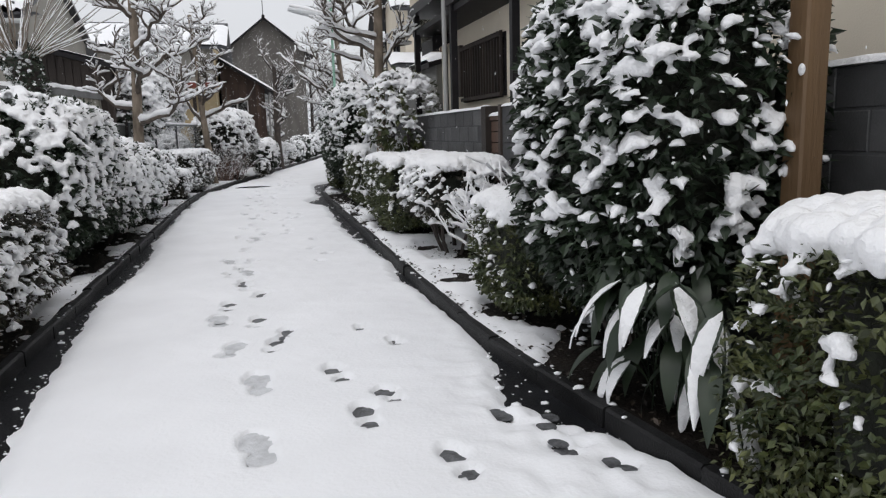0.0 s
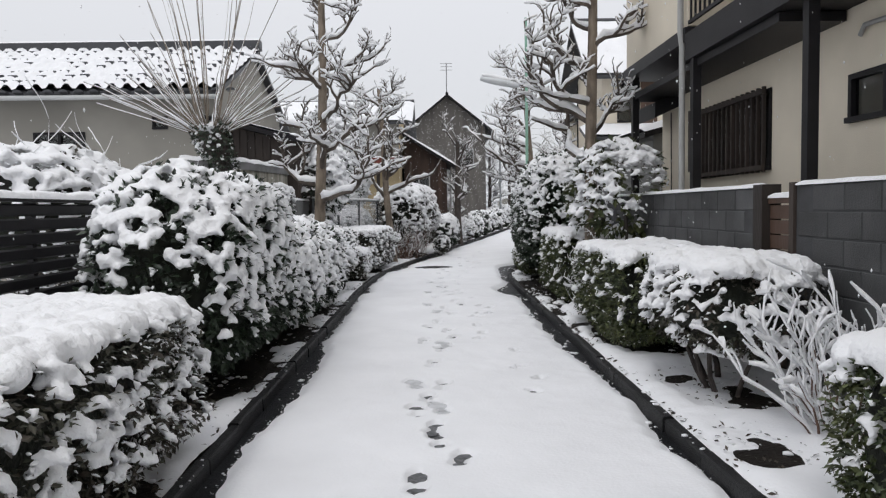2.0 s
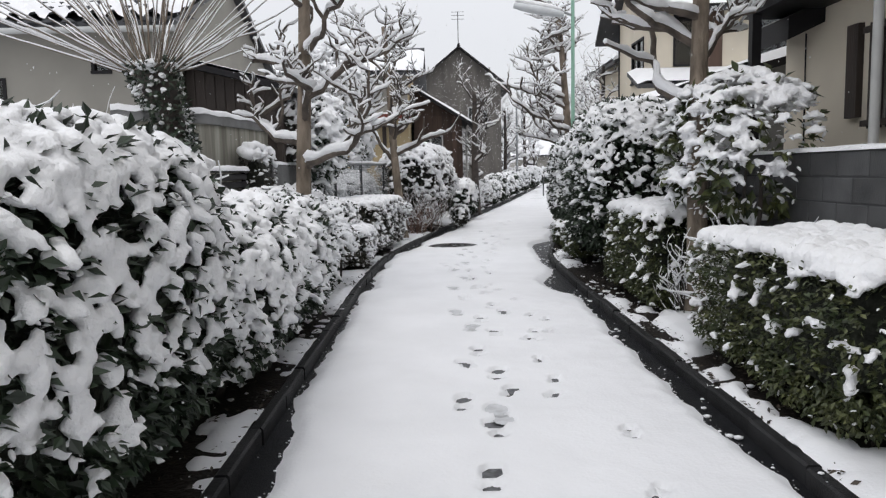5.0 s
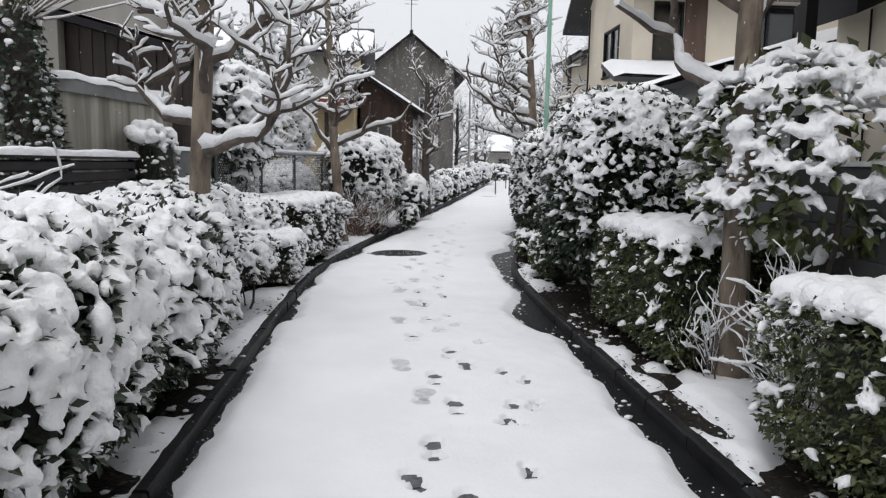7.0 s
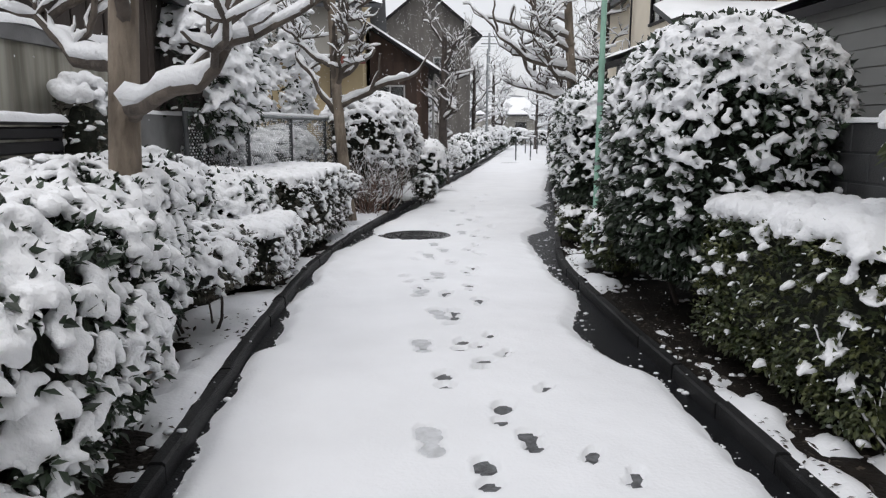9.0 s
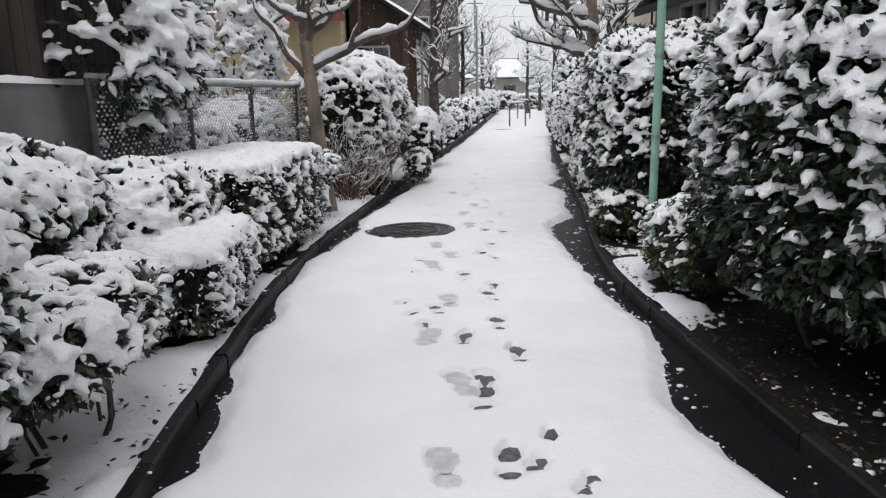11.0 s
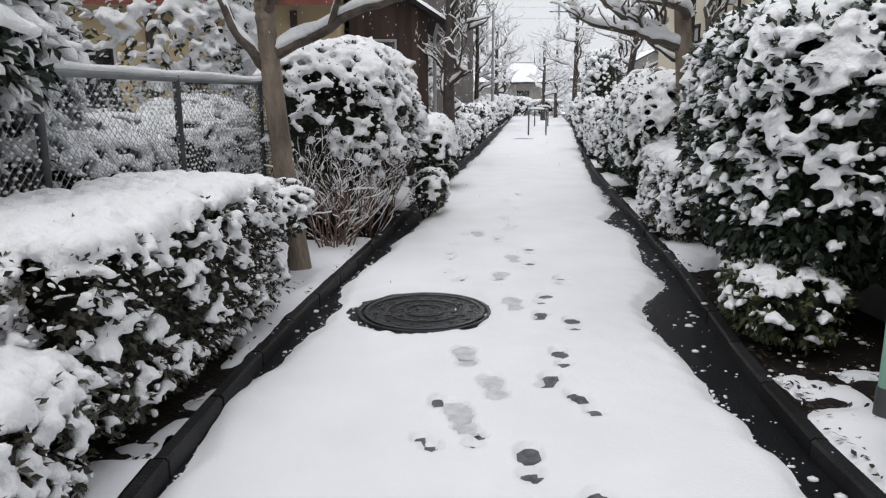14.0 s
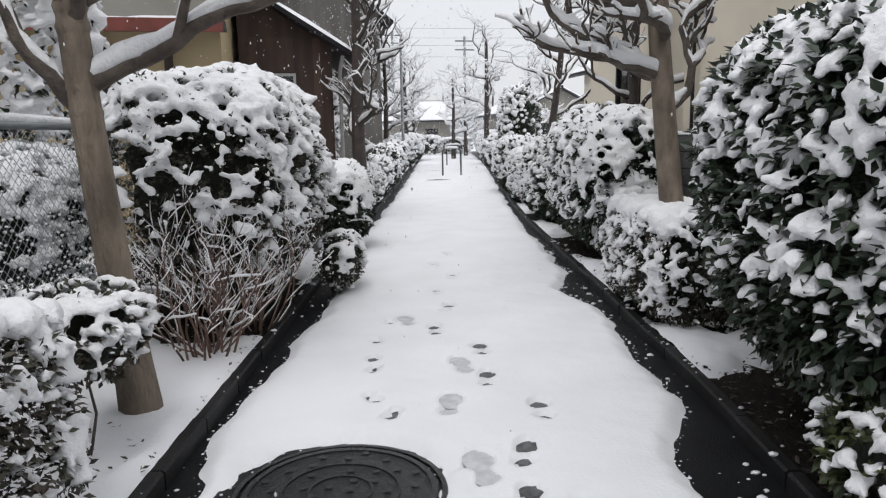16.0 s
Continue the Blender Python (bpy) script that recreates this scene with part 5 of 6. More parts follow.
# street lamp
lamp = thing("street_lamp", "mint-green steel street lamp post with a tube lamp head", "street lamp", 1.78, 16.65, 0)
g = Bag()
g.tube([(0, 0, 0), (0, 0, 2.2)], 0.034, 16)
part("lower_pole", g, GREEN_PAINT, lamp, "", True)
g = Bag()
g.tube([(0, 0, 2.2), (0, 0, 2.24), (0, 0, 2.26), (0, 0, 5.3)], (0.038, 0.038, 0.031, 0.028), 16)
part("upper_pole", g, GREEN_PAINT, lamp, "", True)
g = Bag()
g.tube([(0, 0, 0), (0, 0, 0.22)], (0.043, 0.039), 16)
part("base_sleeve", g, STEEL_DARK, lamp, "rusty sleeve at the foot", True)
g = Bag()
g.tube([(0, 0, 3.9), (-0.2, 0, 3.98)], 0.02, 8)
part("bracket", g, STEEL, lamp, "", True)
g = Bag()
u = np.linspace(0, 1, 9)
g.tube(np.stack((-0.15 - 0.8 * u, 0 * u, 3.92 + 0.16 * u), 1), 0.075 * np.sin(0.25 + u * (math.pi - 0.5)) ** 0.4, 12)
part("lamp_head", g, LAMP_HEAD, lamp, "", True)
g = Bag()
g.tube(np.stack((-0.18 - 0.74 * u, 0 * u, 4.0 + 0.16 * u), 1), 0.055 * np.sin(0.2 + u * (math.pi - 0.4)) ** 0.5, 8)
part("snow_cap", g, SNOW, lamp, "", True)
for z, r in ((1.1, 0.038), (1.75, 0.038)):
    g = Bag()
    g.tube([(0, 0, z), (0, 0, z + 0.035)], r, 16)
    part("clamp_band", g, STEEL, lamp, "", True)

# hoop barriers


def hoop(x, y, w, h, rz):
    t = thing("hoop_barrier", "bent steel hoop barrier with snow on its top bar", "barrier", x, y, 0, rz, "hoop barriers")
    a = np.linspace(0, math.pi, 13)
    r = 0.16
    pts = [(-w / 2, 0, 0), (-w / 2, 0, h * 0.5)] + [(-w / 2 + r - r * math.cos(q), 0, h - r + r * math.sin(q)) for q in a[:7]] + \
          [(w / 2 - r - r * math.cos(q), 0, h - r + r * math.sin(q)) for q in a[6:]] + [(w / 2, 0, h * 0.5), (w / 2, 0, 0)]
    g = Bag()
    g.tube(pts, 0.032, 10)
    part("hoop", g, STEEL_DARK, t, "", True)
    g = Bag()
    u = np.linspace(-1, 1, 12)
    g.tube(np.stack((u * (w / 2 - 0.08), 0 * u, h + 0.035 - 0.06 * u ** 6), 1), 0.05 * (1 - 0.5 * u ** 6), 8)
    part("snow_cap", g, SNOW, t, "", True)


hoop(5.28, 41.6, 0.68, 1.05, -11)
hoop(7.3, 50.5, 0.68, 1.05, -11)


def utility_pole(x, y, top, r, arms=True, name="utility_pole", lean=0.0):
    t = thing(name, "slender grey concrete utility pole", "pole", x, y, 0)
    g = Bag()
    g.tube([(0, 0, 0), (lean * 0.5, 0, top * 0.5), (lean, 0, top)], (r, r * 0.85, r * 0.7), 12)
    part("shaft", g, STEEL, t, "", True)
    if arms:
        for z in (top - 0.4, top - 1.1):
            g = Bag()
            g.box(lean - 0.8, lean + 0.8, -0.05, 0.05, z, z + 0.09)
            part("cross_arm", g, STEEL_DARK, t)


utility_pole(3.94, 44.8, 5.4, 0.07, False, "sign_pole")
utility_pole(8.6, 82, 11, 0.16)
utility_pole(13.5, 74, 9.5, 0.14)
for k, (za, zb) in enumerate(((8.7, 9.6), (9.3, 10.2), (10.0, 11.0), (7.9, 8.6))):
    g = Bag()
    u = np.linspace(0, 1, 12)
    g.tube(np.stack((-30 + 62 * u, 70 + 8 * u, za + (zb - za) * u - 1.6 * u * (1 - u)), 1), 0.007, 4)
    tagged(part("overhead_wire", g, DARK_METAL), "thin dark overhead wire sagging between far poles", "wire", "overhead wires", kind="stuff")
for k, (z, y) in enumerate(((6.1, 30), (6.6, 30.3))):
    g = Bag()
    u = np.linspace(0, 1, 12)
    g.tube(np.stack((-24 + 16 * u, y + 2 * u, z + 0.9 - 2.0 * u), 1), 0.006, 4)
    tagged(part("overhead_wire", g, DARK_METAL), "thin dark overhead wire sloping to the tiled house", "wire", "overhead wires", kind="stuff")

# ---- houses ----


def cream_house():
    t = thing("cream_house", "two-storey cream plastered house with dark balcony posts and lattice window", "house", 3.3, 9, 0)
    inv = Matrix.Translation((-3.3, -9, 0))
    g = Bag()
    openings(g, "x", 3.3, 3.45, -1.0, 12.65, 0, 3.05, [(9.2, 11.1, 1.76, 2.60), (6.9, 7.85, 2.07, 2.47)])
    part("lower_wall", g, PLASTER, t)
    g = Bag()
    openings(g, "y", 12.5, 12.65, 3.45, 9.0, 0, 6.2)
    part("gable_wall", g, PLASTER, t)
    g = Bag()
    g.box(3.45, 9.0, -1.0, -0.85, 0, 6.2)
    part("gable_wall", g, PLASTER, t)
    g = Bag()
    g.box(8.9, 9.0, -0.85, 12.5, 0, 6.2)
    part("back_wall", g, PLASTER, t)
    g = Bag()
    openings(g, "x", 3.3, 3.45, -1.0, 9.9, 3.05, 6.2, [(6.0, 8.6, 3.5, 5.4)])
    wall = part("wall", g, PLASTER, t)
    g = Bag()
    openings(g, "x", 2.7, 2.8, 9.95, 12.45, 3.42, 6.2)
    g.box(2.8, 3.45, 9.95, 10.05, 3.42, 6.2)
    g.box(2.8, 3.45, 12.35, 12.45, 3.42, 6.2)
    g.box(2.8, 3.45, 10.05, 12.35, 3.42, 3.5)
    part("upper_bay", g, PLASTER, t)
    g = Bag()
    g.box(2.66, 3.3, 9.93, 12.47, 3.24, 3.40)
    part("bay_fascia", g, DARK_METAL, t)
    g = Bag()
    g.box(2.66, 3.298, 4.2, 9.93, 3.02, 3.32)
    part("balcony_slab", g, DARK_METAL, t, "dark balcony underside")
    g = Bag()
    g.box(2.72, 3.29, 7.9, 12.4, 2.93, 3.01)
    part("soffit_beam", g, DARK_METAL, t)
    rail = part_empty("balcony_rail", t)
    g = Bag()
    g.box(2.67, 2.72, 4.2, 9.9, 4.2, 4.27)
    part("handrail", g, DARK_METAL, rail)
    g = Bag()
    g.box(2.68, 2.71, 4.2, 9.9, 3.42, 3.46)
    part("lower_rail", g, DARK_METAL, rail)
    for y in np.arange(4.25, 9.9, 0.13):
        g = Bag()
        g.box(2.685, 2.705, y - 0.01, y + 0.01, 3.46, 4.2)
        part("baluster", g, DARK_METAL, rail)
    for x, y, z in ((2.72, 9.76, 3.25), (2.80, 7.54, 3.03), (2.74, 12.15, 3.25), (2.78, 5.2, 3.03)):
        g = Bag()
        g.box(x - 0.045, x + 0.045, y - 0.045, y + 0.045, 0, z)
        part("balcony_post", g, DARK_METAL, t)
    g = Bag()
    g.tube([(2.66, 10.02, 0.2), (2.66, 10.02, 3.2), (2.64, 10.02, 3.35), (2.64, 10.02, 6.2)], 0.035, 10)
    part("downpipe", g, PLASTIC, t, "pale grey downpipe", True)
    g = Bag()
    g.tube([(3.26, 7.15, 1.6), (3.26, 7.15, 2.75), (3.26, 7.2, 2.8), (3.26, 7.6, 2.82), (3.26, 7.66, 2.75)], 0.02, 8)
    part("gas_pipe", g, PLASTIC, t, "", True)
    window(t, "x", 3.3, 9.2, 11.1, 1.76, 2.60, -1, DARK_METAL, 15, "lattice_window")
    window(t, "x", 3.3, 6.9, 7.85, 2.07, 2.47, -1, DARK_METAL, 0, "small_window")
    window(t, "x", 3.3, 6.0, 8.6, 3.5, 5.4, -1, ALU, 0, "balcony_window")
    # hood at the far corner
    g = Bag()
    g.slab((2.95, 11.9, 2.86), (2.95, 12.7, 2.86), (3.3, 12.7, 3.02), (3.3, 11.9, 3.02), 0.22)
    part("vent_hood", g, DARK_METAL, t, "dark metal hood")
    g = Bag()
    g.tube([(3.285, 12.2, 1.5), (3.285, 12.22, 2.75)], 0.008, 5)
    part("cable", g, DARK_METAL, t)
    g = Bag()
    g.box(3.24, 3.298, 11.25, 11.42, 1.85, 2.66)
    part("meter_box", g, DARK_WOOD, t, "narrow dark box")
    roof(t, (2.3, -1.5, 6.1), (2.3, 13.1, 6.1), (6.1, 13.1, 7.8), (6.1, -1.5, 7.8), seed=4)
    roof(t, (9.9, 13.1, 6.1), (9.9, -1.5, 6.1), (6.1, -1.5, 7.8), (6.1, 13.1, 7.8), seed=5)
    for o in list(t.children):
        o.matrix_parent_inverse = inv
    return t


cream_house()


def gable_house(name, label, x0, x1, y0, y1, eave, ridge, mat, along="x", over=0.45, verge=None, windows=(), snow=0.1, wave=0.0, courses=0, tile=TILE, seed=1):
    """A house with a gable roof; windows: (side, u0, u1, z0, z1)."""
    t = thing(name, label, "house")
    holes = {s: [w[1:5] for w in windows if w[0] == s] for s in "SNWE"}
    for axis, c0, u0, u1, key in (("y", y0, x0, x1, "S"), ("y", y1 - 0.14, x0, x1, "N"), ("x", x0, y0 + 0.14, y1 - 0.14, "W"), ("x", x1 - 0.14, y0 + 0.14, y1 - 0.14, "E")):
        g = Bag()
        openings(g, axis, c0, c0 + 0.14, u0, u1, 0, eave, holes[key])
        part("wall", g, mat, t)
    m = (y0 + y1) / 2 if along == "x" else (x0 + x1) / 2
    for c in ((x0, x1 - 0.14) if along == "x" else (y0, y1 - 0.14)):
        lo, hi = (y0, y1) if along == "x" else (x0, x1)
        v = [(c + d, u, z) if along == "x" else (u, c + d, z) for d in (0, 0.14) for u, z in ((lo, eave), (hi, eave), (m, ridge - 0.05))]
        g = Bag()
        g.add(v, [(0, 2, 1), (3, 4, 5), (0, 3, 5), (0, 5, 2), (1, 2, 5), (1, 5, 4)])
        part("gable", g, mat, t)
    o, dz = over, over * (ridge - eave) / ((y1 - y0) / 2 if along == "x" else (x1 - x0) / 2)
    e = o if verge is None else verge
    if along == "x":
        roof(t, (x0 - e, y0 - o, eave - dz), (x1 + e, y0 - o, eave - dz), (x1 + e, m, ridge), (x0 - e, m, ridge), tile, snow, seed=seed, waves=wave, courses=courses)
        roof(t, (x1 + e, y1 + o, eave - dz), (x0 - e, y1 + o, eave - dz), (x0 - e, m, ridge), (x1 + e, m, ridge), tile, snow, seed=seed + 3)
        g = Bag()
        g.tube([(x0 - e, m, ridge + 0.03), ((x0 + x1) / 2, m, ridge + 0.03), (x1 + e, m, ridge + 0.03)], 0.09, 10)
    else:
        roof(t, (x1 + o, y0 - e, eave - dz), (x1 + o, y1 + e, eave - dz), (m, y1 + e, ridge), (m, y0 - e, ridge), tile, snow, seed=seed)
        roof(t, (x0 - o, y1 + e, eave - dz), (x0 - o, y0 - e, eave - dz), (m, y0 - e, ridge), (m, y1 + e, ridge), tile, snow, seed=seed + 3)
        g = Bag()
        g.tube([(m, y0 - e, ridge + 0.03), (m, y1 + e, ridge + 0.03)], 0.09, 10)
    part("ridge_tile", g, tile, t, "", True)
    for s, u0, u1, z0, z1 in windows:
        axis, c, out = {"S": ("y", y0, -1), "N": ("y", y1, 1), "W": ("x", x0, -1), "E": ("x", x1, 1)}[s]
        window(t, axis, c, u0, u1, z0, z1, out, DARK_METAL if mat in (PLASTER_GREY, PLASTER) else ALU, mullion=u1 - u0 > 0.6)
    return t


tiled = gable_house("tiled_house", "single-storey grey plastered house with snowy tiled roof", -10.5, -4.3, 15.8, 21.2, 3.92, 5.1, PLASTER_GREY, "x", 0.55, 0.16,
                    [("S", -5.6, -5.30, 3.03, 3.28), ("S", -7.9, -6.9, 1.9, 3.0), ("E", 16.6, 17.6, 2.0, 2.7)], 0.12, 0.06, 9, seed=11)
for k in range(26):
    g = Bag()
    x = -10.9 + k * 0.28
    a = np.linspace(0, math.pi, 6)
    g.add([(x + 0.09 * math.cos(q), y, 3.66 + 0.055 * math.sin(q)) for y in (15.16, 15.4) for q in a], [(i, i + 1, i + 7, i + 6) for i in range(5)])
    g.add([(x + 0.09 * math.cos(q), 15.16, 3.66 + 0.055 * math.sin(q)) for q in a], [(5, 4, 3, 2, 1, 0)])
    part("eave_tile", g, TILE, tiled, "", True)
g = Bag()
g.box(-0.085, 0.085, -0.02, 0.03, -0.05, 0.02)
nose = g.mesh("roof_tile")
nose.materials.append(TILE)
rng = random.Random(14)
for c in range(1, 9):
    for k in range(24):
        if rng.random() < 0.55:
            v = c / 9
            ob = new("roof_tile", nose)
            ob.parent = tiled
            ob.location = (-10.85 + k * 0.28 + rng.uniform(-0.02, 0.02), 15.25 + (18.5 - 15.25) * v - 0.012, 3.68 + (5.1 - 3.68) * v + 0.118 + rng.uniform(-0.012, 0.008))
g = Bag()
g.box(-10.7, -4.1, 18.38, 18.62, 5.12, 5.33)
part("ridge_course", g, TILE, tiled)
snow_ridge("ridge_snow", 18.5, -10.7, -4.1, 5.33, 0.13, 0.05, tiled, "x", 6)
g = Bag()
g.tube([(-11, 15.18, 3.58), (-4.1, 15.18, 3.55)], 0.045, 8)
part("gutter", g, ALU, tiled, "", True)

# dark boarded shed and the low plastered wall before it
shed = thing("boarded_shed", "dark boarded shed with a sloping snow-edged roof", "shed", -3.6, 17, 0)
shed_inv = Matrix.Translation((3.6, -17, 0))
g = Bag()
g.add([(-4.55, 16.0, 0), (-2.85, 16.0, 0), (-2.85, 16.0, 2.82), (-4.55, 16.0, 3.25), (-4.55, 19.0, 0), (-2.85, 19.0, 0), (-2.85, 19.0, 2.82), (-4.55, 19.0, 3.25)],
      [(0, 1, 2, 3), (5, 4, 7, 6), (1, 5, 6, 2), (4, 0, 3, 7), (3, 2, 6, 7)])
part("body", g, DARK_WOOD, shed)
for k in range(11):
    g = Bag()
    x = -4.5 + k * 0.15
    z = 3.22 - (x + 4.55) * 0.253
    g.box(x - 0.065, x + 0.065, 15.982, 15.998, 0.05, z - 0.04)
    part("board", g, DARK_WOOD, shed)
for k in range(19):
    g = Bag()
    y = 16.08 + k * 0.155
    g.box(-2.848, -2.832, y - 0.07, y + 0.07, 0.05, 2.78)
    part("board", g, DARK_WOOD, shed)
roof(shed, (-4.6, 15.75, 3.30), (-2.6, 15.75, 2.79), (-2.6, 19.2, 2.79), (-4.6, 19.2, 3.30), DARK_METAL, 0.05, seed=21)
for o in list(shed.children):
    o.matrix_parent_inverse = shed_inv
def swept(bag, line, x0, x1, z0, z1, rounded=False):
    """A bar of that cross-section along a line on the ground; x0, x1: from the line to its right."""
    line = np.array(line, float)
    d = np.gradient(line, axis=0)
    d /= np.linalg.norm(d, axis=1)[:, None]
    side = np.stack((d[:, 1], -d[:, 0]), 1)
    if rounded:
        w = np.linspace(0, math.pi, 7)
        prof = [((x0 + x1) / 2 - (x1 - x0) / 2 * math.cos(q), z0 + (z1 - z0) * math.sin(q) ** 0.7) for q in w]
    else:
        prof = [(x0, z0), (x0, z1), (x1, z1), (x1, z0)]
    n, m = len(line), len(prof)
    v = [(*(line[i] + side[i] * u), z + (0.012 * math.sin(i * 1.7) if rounded else 0)) for i in range(n) for u, z in prof]
    bag.add(v, [(i * m + j, i * m + j + 1, (i + 1) * m + j + 1, (i + 1) * m + j) for i in range(n - 1) for j in range(m - 1)])
    for i, flip in ((0, -1), (n - 1, 1)):
        bag.add(v[i * m:(i + 1) * m], [tuple(range(m))[::flip]])


low = thing("wall_garden", "curved stained grey plaster garden wall under a rounded cap of snow", "wall", kind="structure")
u = np.linspace(0, 1, 25)
LINE = np.stack((np.interp(u, (0, 0.25, 0.5, 0.75, 1), (-4.2, -3.72, -3.42, -3.27, -3.12)), np.interp(u, (0, 0.25, 0.5, 0.75, 1), (13.25, 13.45, 13.95, 14.9, 16.0))), 1)
LINE[1:-1] = (LINE[:-2] + LINE[1:-1] * 2 + LINE[2:]) / 4
g = Bag()
swept(g, LINE, -0.06, 0.06, 0, 2.12)
part("body", g, STAINED, low)
g = Bag()
swept(g, LINE, -0.09, 0.10, 2.12, 2.24)
part("coping", g, BLOCK, low)
g = Bag()
swept(g, LINE, -0.10, 0.11, 2.24, 2.32, True)
part("snow_cap", g, SNOW, low, "", True)
g = Bag()
g.box(-2.95, -2.83, 15.2, 17.0, 0, 1.62)
tagged(part("wall_garden_side", g, BLOCK), "grey garden wall beside the shed", "wall", kind="structure")
snow_ridge("snow_strip", -2.89, 15.2, 17.0, 1.62, 0.08, 0.06, None, label="strip of snow on the garden wall")
tagged(bpy.data.objects["snow_strip"], category="snow", kind="stuff")
shrub("clipped_shrub", "clipped dark shrub with a cap of snow beside the fence", "shrub", -2.98, 14.95, 0.2, 0.4, 0.3, 1.85, 4, 0, LEAF_DULL, 0.05, 900, 1.0, 0.3, 0.05, 0.045, 0.02, 90, 3)

# ochre house with a red fascia behind the chain-link fence
ochre = gable_house("ochre_house", "two-storey house of ochre plaster with a dark red fascia", -8.0, -1.35, 27.0, 33.0, 4.6, 5.6, PLASTER_OCHRE, "x", 0.5, None,
                    [("S", -4.3, -3.6, 3.6, 4.3), ("S", -6.5, -5.2, 1.0, 2.4)], 0.1, seed=31)
g = Bag()
g.box(-8.2, -1.25, 26.4, 27.0, 3.10, 3.17)
part("lean_roof", g, TILE, ochre)
g = Bag()
g.box(-8.2, -1.25, 26.36, 26.395, 3.02, 3.2)
part("fascia", g, RED_PAINT, ochre, "dark red fascia board")
snow_ridge("lean_snow", 26.7, -8.2, -1.25, 3.17, 0.32, 0.09, ochre, "x", 5)
g = Bag()
g.box(-8.0, -1.35, 26.985, 26.999, 3.25, 4.55)
part("upper_cladding", g, PLASTER_GREY, ochre)
for x in (-3.0, -2.1, -4.6):
    g = Bag()
    g.box(x - 0.06, x + 0.06, 26.95, 26.998, 0, 3.0)
    part("wall_post", g, DARK_WOOD, ochre)
# brown boarded house
brown = thing("brown_house", "dark brown boarded house with white-framed window", "house")
g = Bag()
openings(g, "y", 29.0, 29.14, -1.25, 0.35, 0, 3.2, [(-1.12, -0.28, 1.95, 2.68)])
g.box(0.21, 0.35, 29.14, 36, 0, 3.2)
g.box(-1.25, -1.11, 29.14, 36, 0, 3.2)
g.box(-1.11, 0.21, 35.86, 36, 0, 3.2)
g.add([(-1.25, 29.0, 3.2), (0.35, 29.0, 3.2), (-1.25, 29.0, 4.2), (-1.25, 36.0, 3.2), (0.35, 36.0, 3.2), (-1.25, 36.0, 4.2)],
      [(0, 1, 2), (3, 5, 4), ])
g.add([(-1.25, 29.0, 3.2), (-1.25, 29.0, 4.2), (-1.25, 36.0, 4.2), (-1.25, 36.0, 3.2)], [(0, 1, 2, 3)])
part("wall", g, BROWN_BOARD, brown)
window(brown, "y", 29.0, -1.12, -0.28, 1.95, 2.68, -1, ALU)
roof(brown, (0.8, 28.6, 2.97), (0.8, 36.4, 2.97), (-1.3, 36.4, 4.28), (-1.3, 28.6, 4.28), DARK_METAL, 0.09, seed=41)
for k in range(10):
    g = Bag()
    x = -1.17 + k * 0.16
    z1 = 3.3
    if -1.2 < x < -0.2:
        g.box(x - 0.07, x + 0.07, 28.982, 28.998, 2.70, z1)
        g.box(x - 0.07, x + 0.07, 28.982, 28.998, 0.05, 1.93)
    else:
        g.box(x - 0.07, x + 0.07, 28.982, 28.998, 0.05, z1)
    part("board", g, BROWN_BOARD, brown)
for k in range(24):
    g = Bag()
    y = 29.1 + k * 0.28
    g.box(0.352, 0.368, y - 0.125, y + 0.125, 0.05, 3.2)
    part("board", g, BROWN_BOARD, brown)
g = Bag()
g.tube([(0.5, 28.9, 0.1), (0.5, 28.9, 2.7), (0.55, 28.7, 2.95)], 0.035, 8)
part("downpipe", g, PLASTIC, brown, "", True)
gable_house("far_gable_house", "tall dark house with a broad snowy gable roof", -1.5, 3.0, 44.0, 52.0, 6.3, 8.1, WEATHERED, "y", 0.5, None,
            [("S", -0.9, 0.2, 3.8, 4.9), ("S", 1.2, 2.3, 3.8, 4.9), ("E", 46, 47.6, 3.4, 4.6), ("E", 46, 47.6, 0.9, 2.2)], 0.05, tile=DARK_METAL, seed=51)
aerial = thing("roof_aerial", "thin television aerial on the far roof", "aerial", 0.75, 44.2, 8.1)
g = Bag()
g.tube([(0, 0, 0), (0, 0, 1.9)], 0.025, 6)
part("mast", g, STEEL_DARK, aerial)
for z in (1.5, 1.7, 1.88):
    g = Bag()
    g.tube([(-0.35, 0, z), (0.35, 0, z)], 0.012, 5)
    part("rod", g, STEEL_DARK, aerial)

# houses behind the wall
siding = gable_house("sided_house", "low grey sided house under a snowy roof", 3.35, 7.5, 13.2, 16.4, 2.62, 3.15, SIDING, "y", 0.2, 0.15,
                     [("S", 4.2, 5.4, 0.9, 1.9)], 0.11, tile=DARK_METAL, seed=61)
for k in range(16):
    g = Bag()
    z = 0.2 + k * 0.15
    g.box(3.332, 3.348, 13.2, 16.4, z, z + 0.14)
    part("siding_strip", g, SIDING, siding)
store = gable_house("grey_storehouse", "grey sided storehouse with a brown door and red corner post", 2.78, 6.2, 17.2, 19.4, 2.5, 2.95, SIDING, "y", 0.22, 0.12,
                    [("W", 17.95, 18.65, 1.75, 2.4)], 0.11, tile=DARK_METAL, seed=71)
g = Bag()
g.tube([(2.73, 17.75, 0.1), (2.73, 17.75, 2.4)], 0.035, 10)
part("downpipe", g, PLASTIC, store, "", True)
g = Bag()
g.box(2.92, 3.06, 17.05, 17.19, 1.72, 2.32)
part("corner_post", g, RED_PAINT, store, "faded red corner post")
g = Bag()
g.box(3.1, 4.3, 17.12, 17.19, 0.05, 2.3)
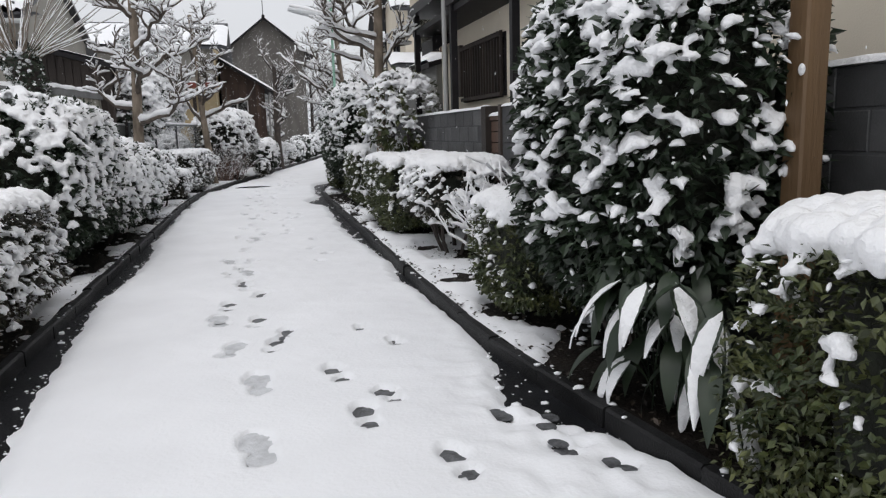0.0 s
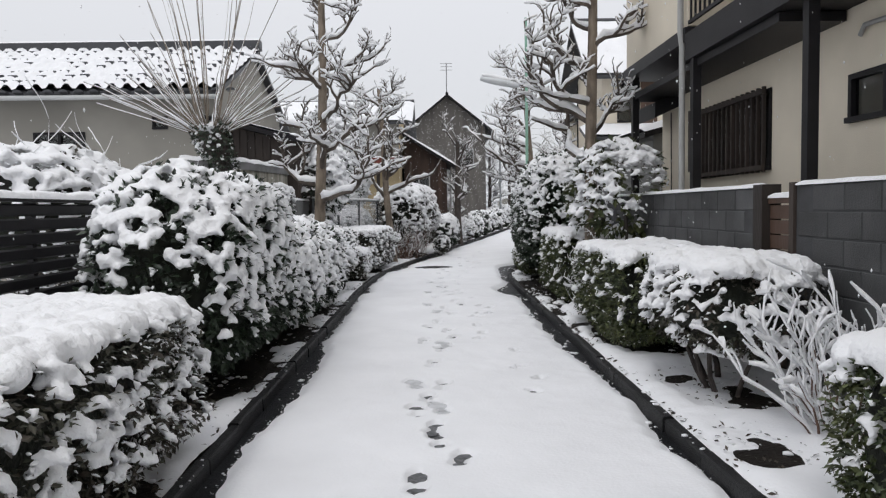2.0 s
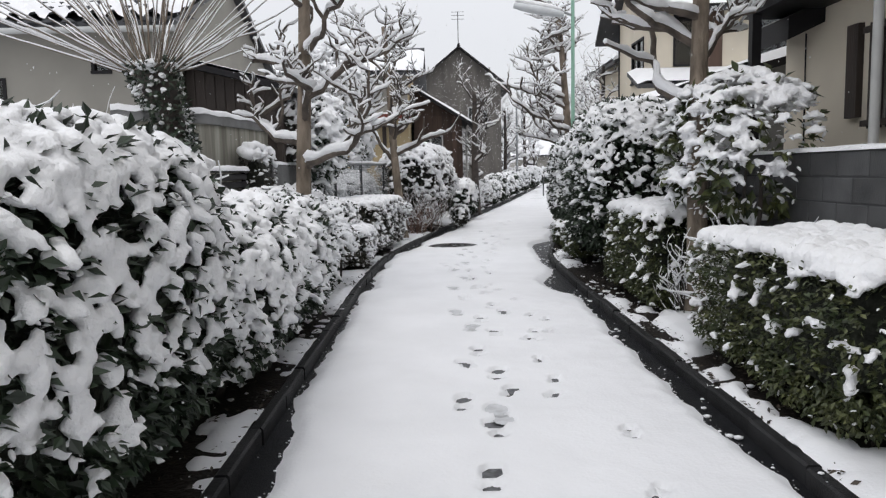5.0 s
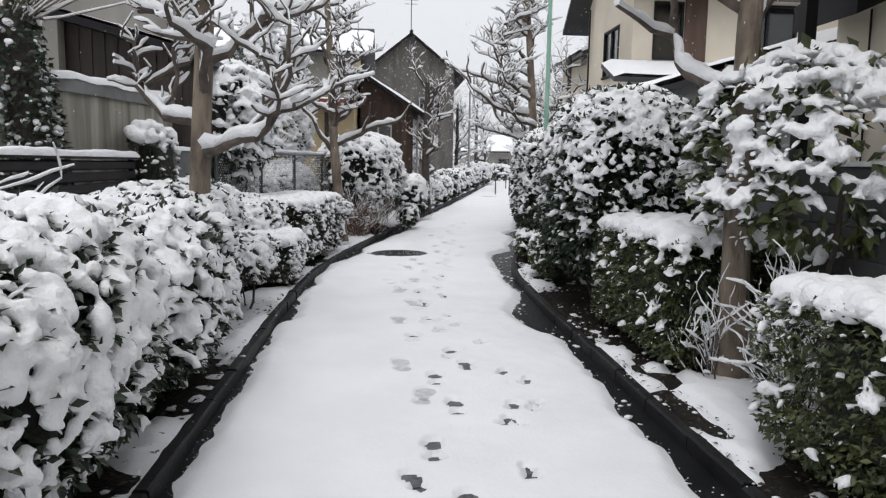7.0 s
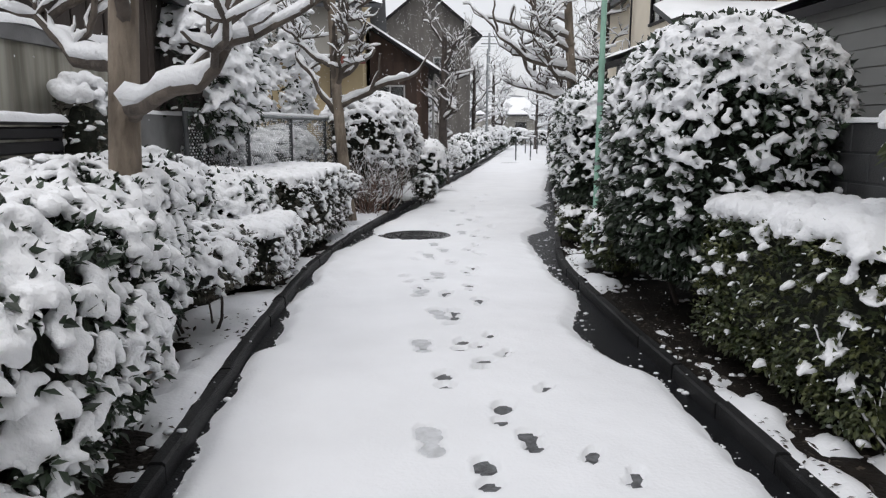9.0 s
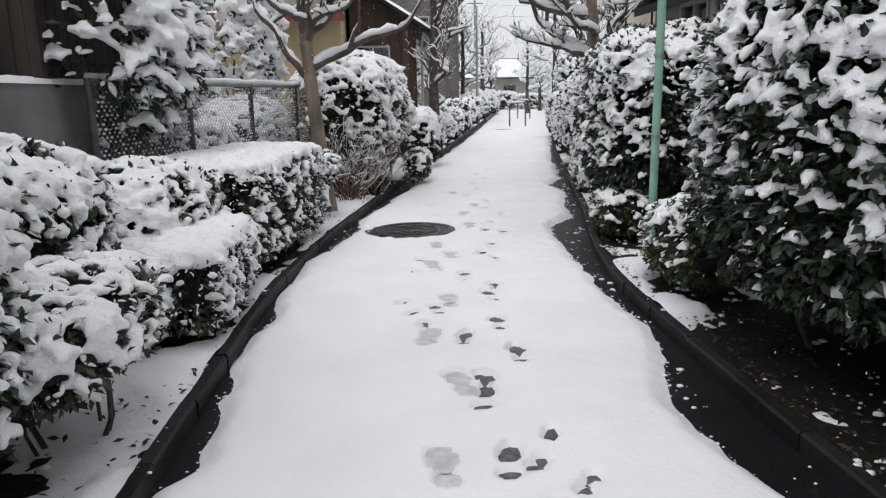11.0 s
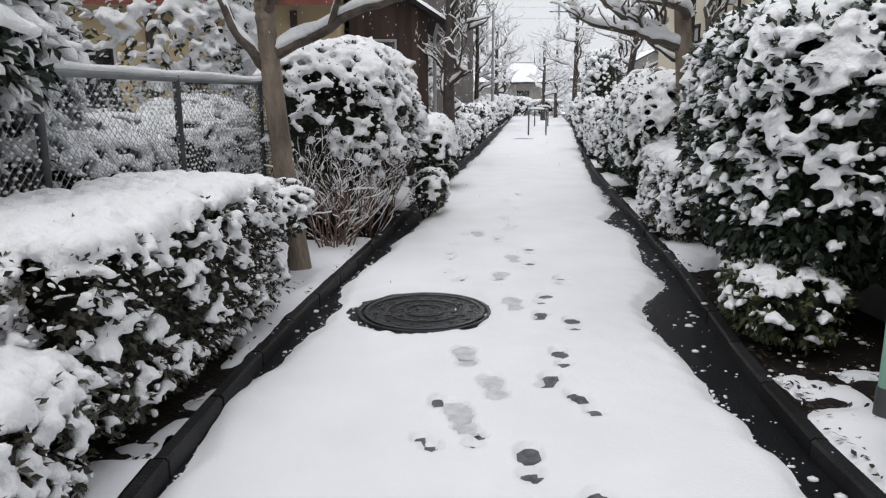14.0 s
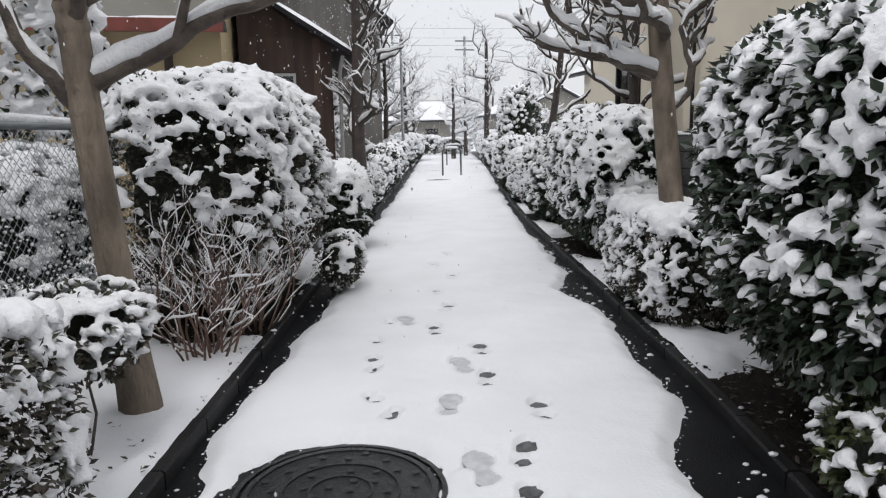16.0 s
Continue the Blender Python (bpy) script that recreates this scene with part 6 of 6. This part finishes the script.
part("door", g, GATE_WOOD, store, "brown sliding door")
g = Bag()
g.box(3.06, 3.16, 17.02, 17.11, 0, 2.2)
part("door_post", g, DARK_WOOD, store)
pier = thing("wall_pier", "pale grey concrete block pier beside the storehouse", "wall", kind="structure")
for k in range(9):
    for j in range(2):
        g = Bag()
        x = 2.30 + j * 0.215
        g.box(x, x + 0.208, 16.72, 16.92, 0.012 + k * 0.195, 0.197 + k * 0.195)
        part("block", g, BLOCK_PALE, pier)
villa = gable_house("cream_villa", "two-storey cream house with snowy eaves and brown shutters", 4.3, 9.5, 20.6, 23.7, 5.2, 6.6, PLASTER, "x", 0.5, None,
                    [("S", 4.7, 5.3, 3.6, 4.7), ("S", 6.4, 7.6, 3.6, 4.7), ("W", 21.4, 22.4, 3.4, 4.4)], 0.1, seed=81)
g = Bag()
g.box(5.32, 5.75, 20.55, 20.598, 3.55, 4.75)
part("shutter", g, GATE_WOOD, villa, "brown wooden shutter")
roof(villa, (3.7, 19.75, 3.15), (9.8, 19.75, 3.15), (9.8, 20.58, 3.5), (3.7, 20.58, 3.5), TILE, 0.1, seed=82)
g = Bag()
g.tube([(4.24, 23.4, 0.2), (4.24, 23.4, 5.1)], 0.022, 8)
part("downpipe", g, DARK_METAL, villa, "", True)
gable_house("pale_house", "pale grey house with a dark window", 4.6, 9.6, 24.2, 27.2, 4.4, 5.4, PLASTER, "y", 0.4, None,
            [("W", 25.4, 26.2, 1.9, 2.65)], 0.1, seed=91)
block_wall("wall_east_north", "grey concrete block wall capped with snow", 4.0, 4.12, 21.0, 23.9, 1.5, BLOCK)

# far houses and the wooded slope at the end
for k, (x0, x1, y0, y1, e, r, mt, al) in enumerate(((7.2, 12.6, 76, 82, 3.0, 4.5, PLASTER_GREY, "x"),
                                                   (14.5, 20, 62, 72, 3.2, 4.6, PLASTER_GREY, "y"), (11.5, 16, 36, 44, 4.2, 5.6, PLASTER, "y"),
                                                   (-16, -9, 40, 50, 4.6, 6.2, PLASTER_GREY, "x"))):
    gable_house("far_house", "far house with snow-covered roof", x0, x1, y0, y1, e, r, mt, al, 0.5, None,
                [("S", x0 + (x1 - x0) * 0.2, x0 + (x1 - x0) * 0.4, e * 0.35, e * 0.7), ("S", x0 + (x1 - x0) * 0.6, x0 + (x1 - x0) * 0.8, e * 0.35, e * 0.7)], 0.12, seed=101 + k)
xs, rows = np.linspace(-150, 190, 120), np.linspace(0, 1, 8)
gx, gv = np.meshgrid(xs, rows)
hh = 11 + 5 * grid_noise(gx / 30, gx * 0, 7) + 2.0 * grid_noise(gx / 6, gx * 0, 8)
g = Bag()
g.heights(gx, 170 + gv * 30, gv * hh)
part("backdrop", g, FAR_WOOD, None, "far low wooded slope under snow", True, "slope", "structure")

# flakes in the air
rng = np.random.default_rng(99)
n, n_far = 6500, 12000
y = np.concatenate((rng.uniform(-1, 40, n), rng.uniform(24, 78, n_far)))
across = np.concatenate((rng.uniform(-4.5, 4.5, n), rng.uniform(-7, 7, n_far)))
pos = np.stack((across + bend(y), y, rng.uniform(0.15, 6.0, n + n_far)), 1)
s = np.concatenate((rng.uniform(0.003, 0.0065, n), rng.uniform(0.006, 0.013, n_far)))[:, None] * np.array([[0.8, 0.8, 1.7]])
cam_line = np.abs(pos[:, 0] + 0.1) < 1.1
keep = ~(cam_line & (pos[:, 1] < 17.5))
pos, s = pos[keep], s[keep]
oct_v = np.array([(1, 0, 0), (-1, 0, 0), (0, 1, 0), (0, -1, 0), (0, 0, 1), (0, 0, -1)], float)
oct_f = np.array([(0, 2, 4), (2, 1, 4), (1, 3, 4), (3, 0, 4), (2, 0, 5), (1, 2, 5), (3, 1, 5), (0, 3, 5)])
g = Bag()
g.add((oct_v[None] * s[:, None] + pos[:, None]).reshape(-1, 3), (oct_f[None] + (np.arange(len(pos)) * 6)[:, None, None]).reshape(-1, 3))
part("falling_snow", g, SNOW, None, "small snowflakes drifting down through the air", True, "snowflakes", "stuff")
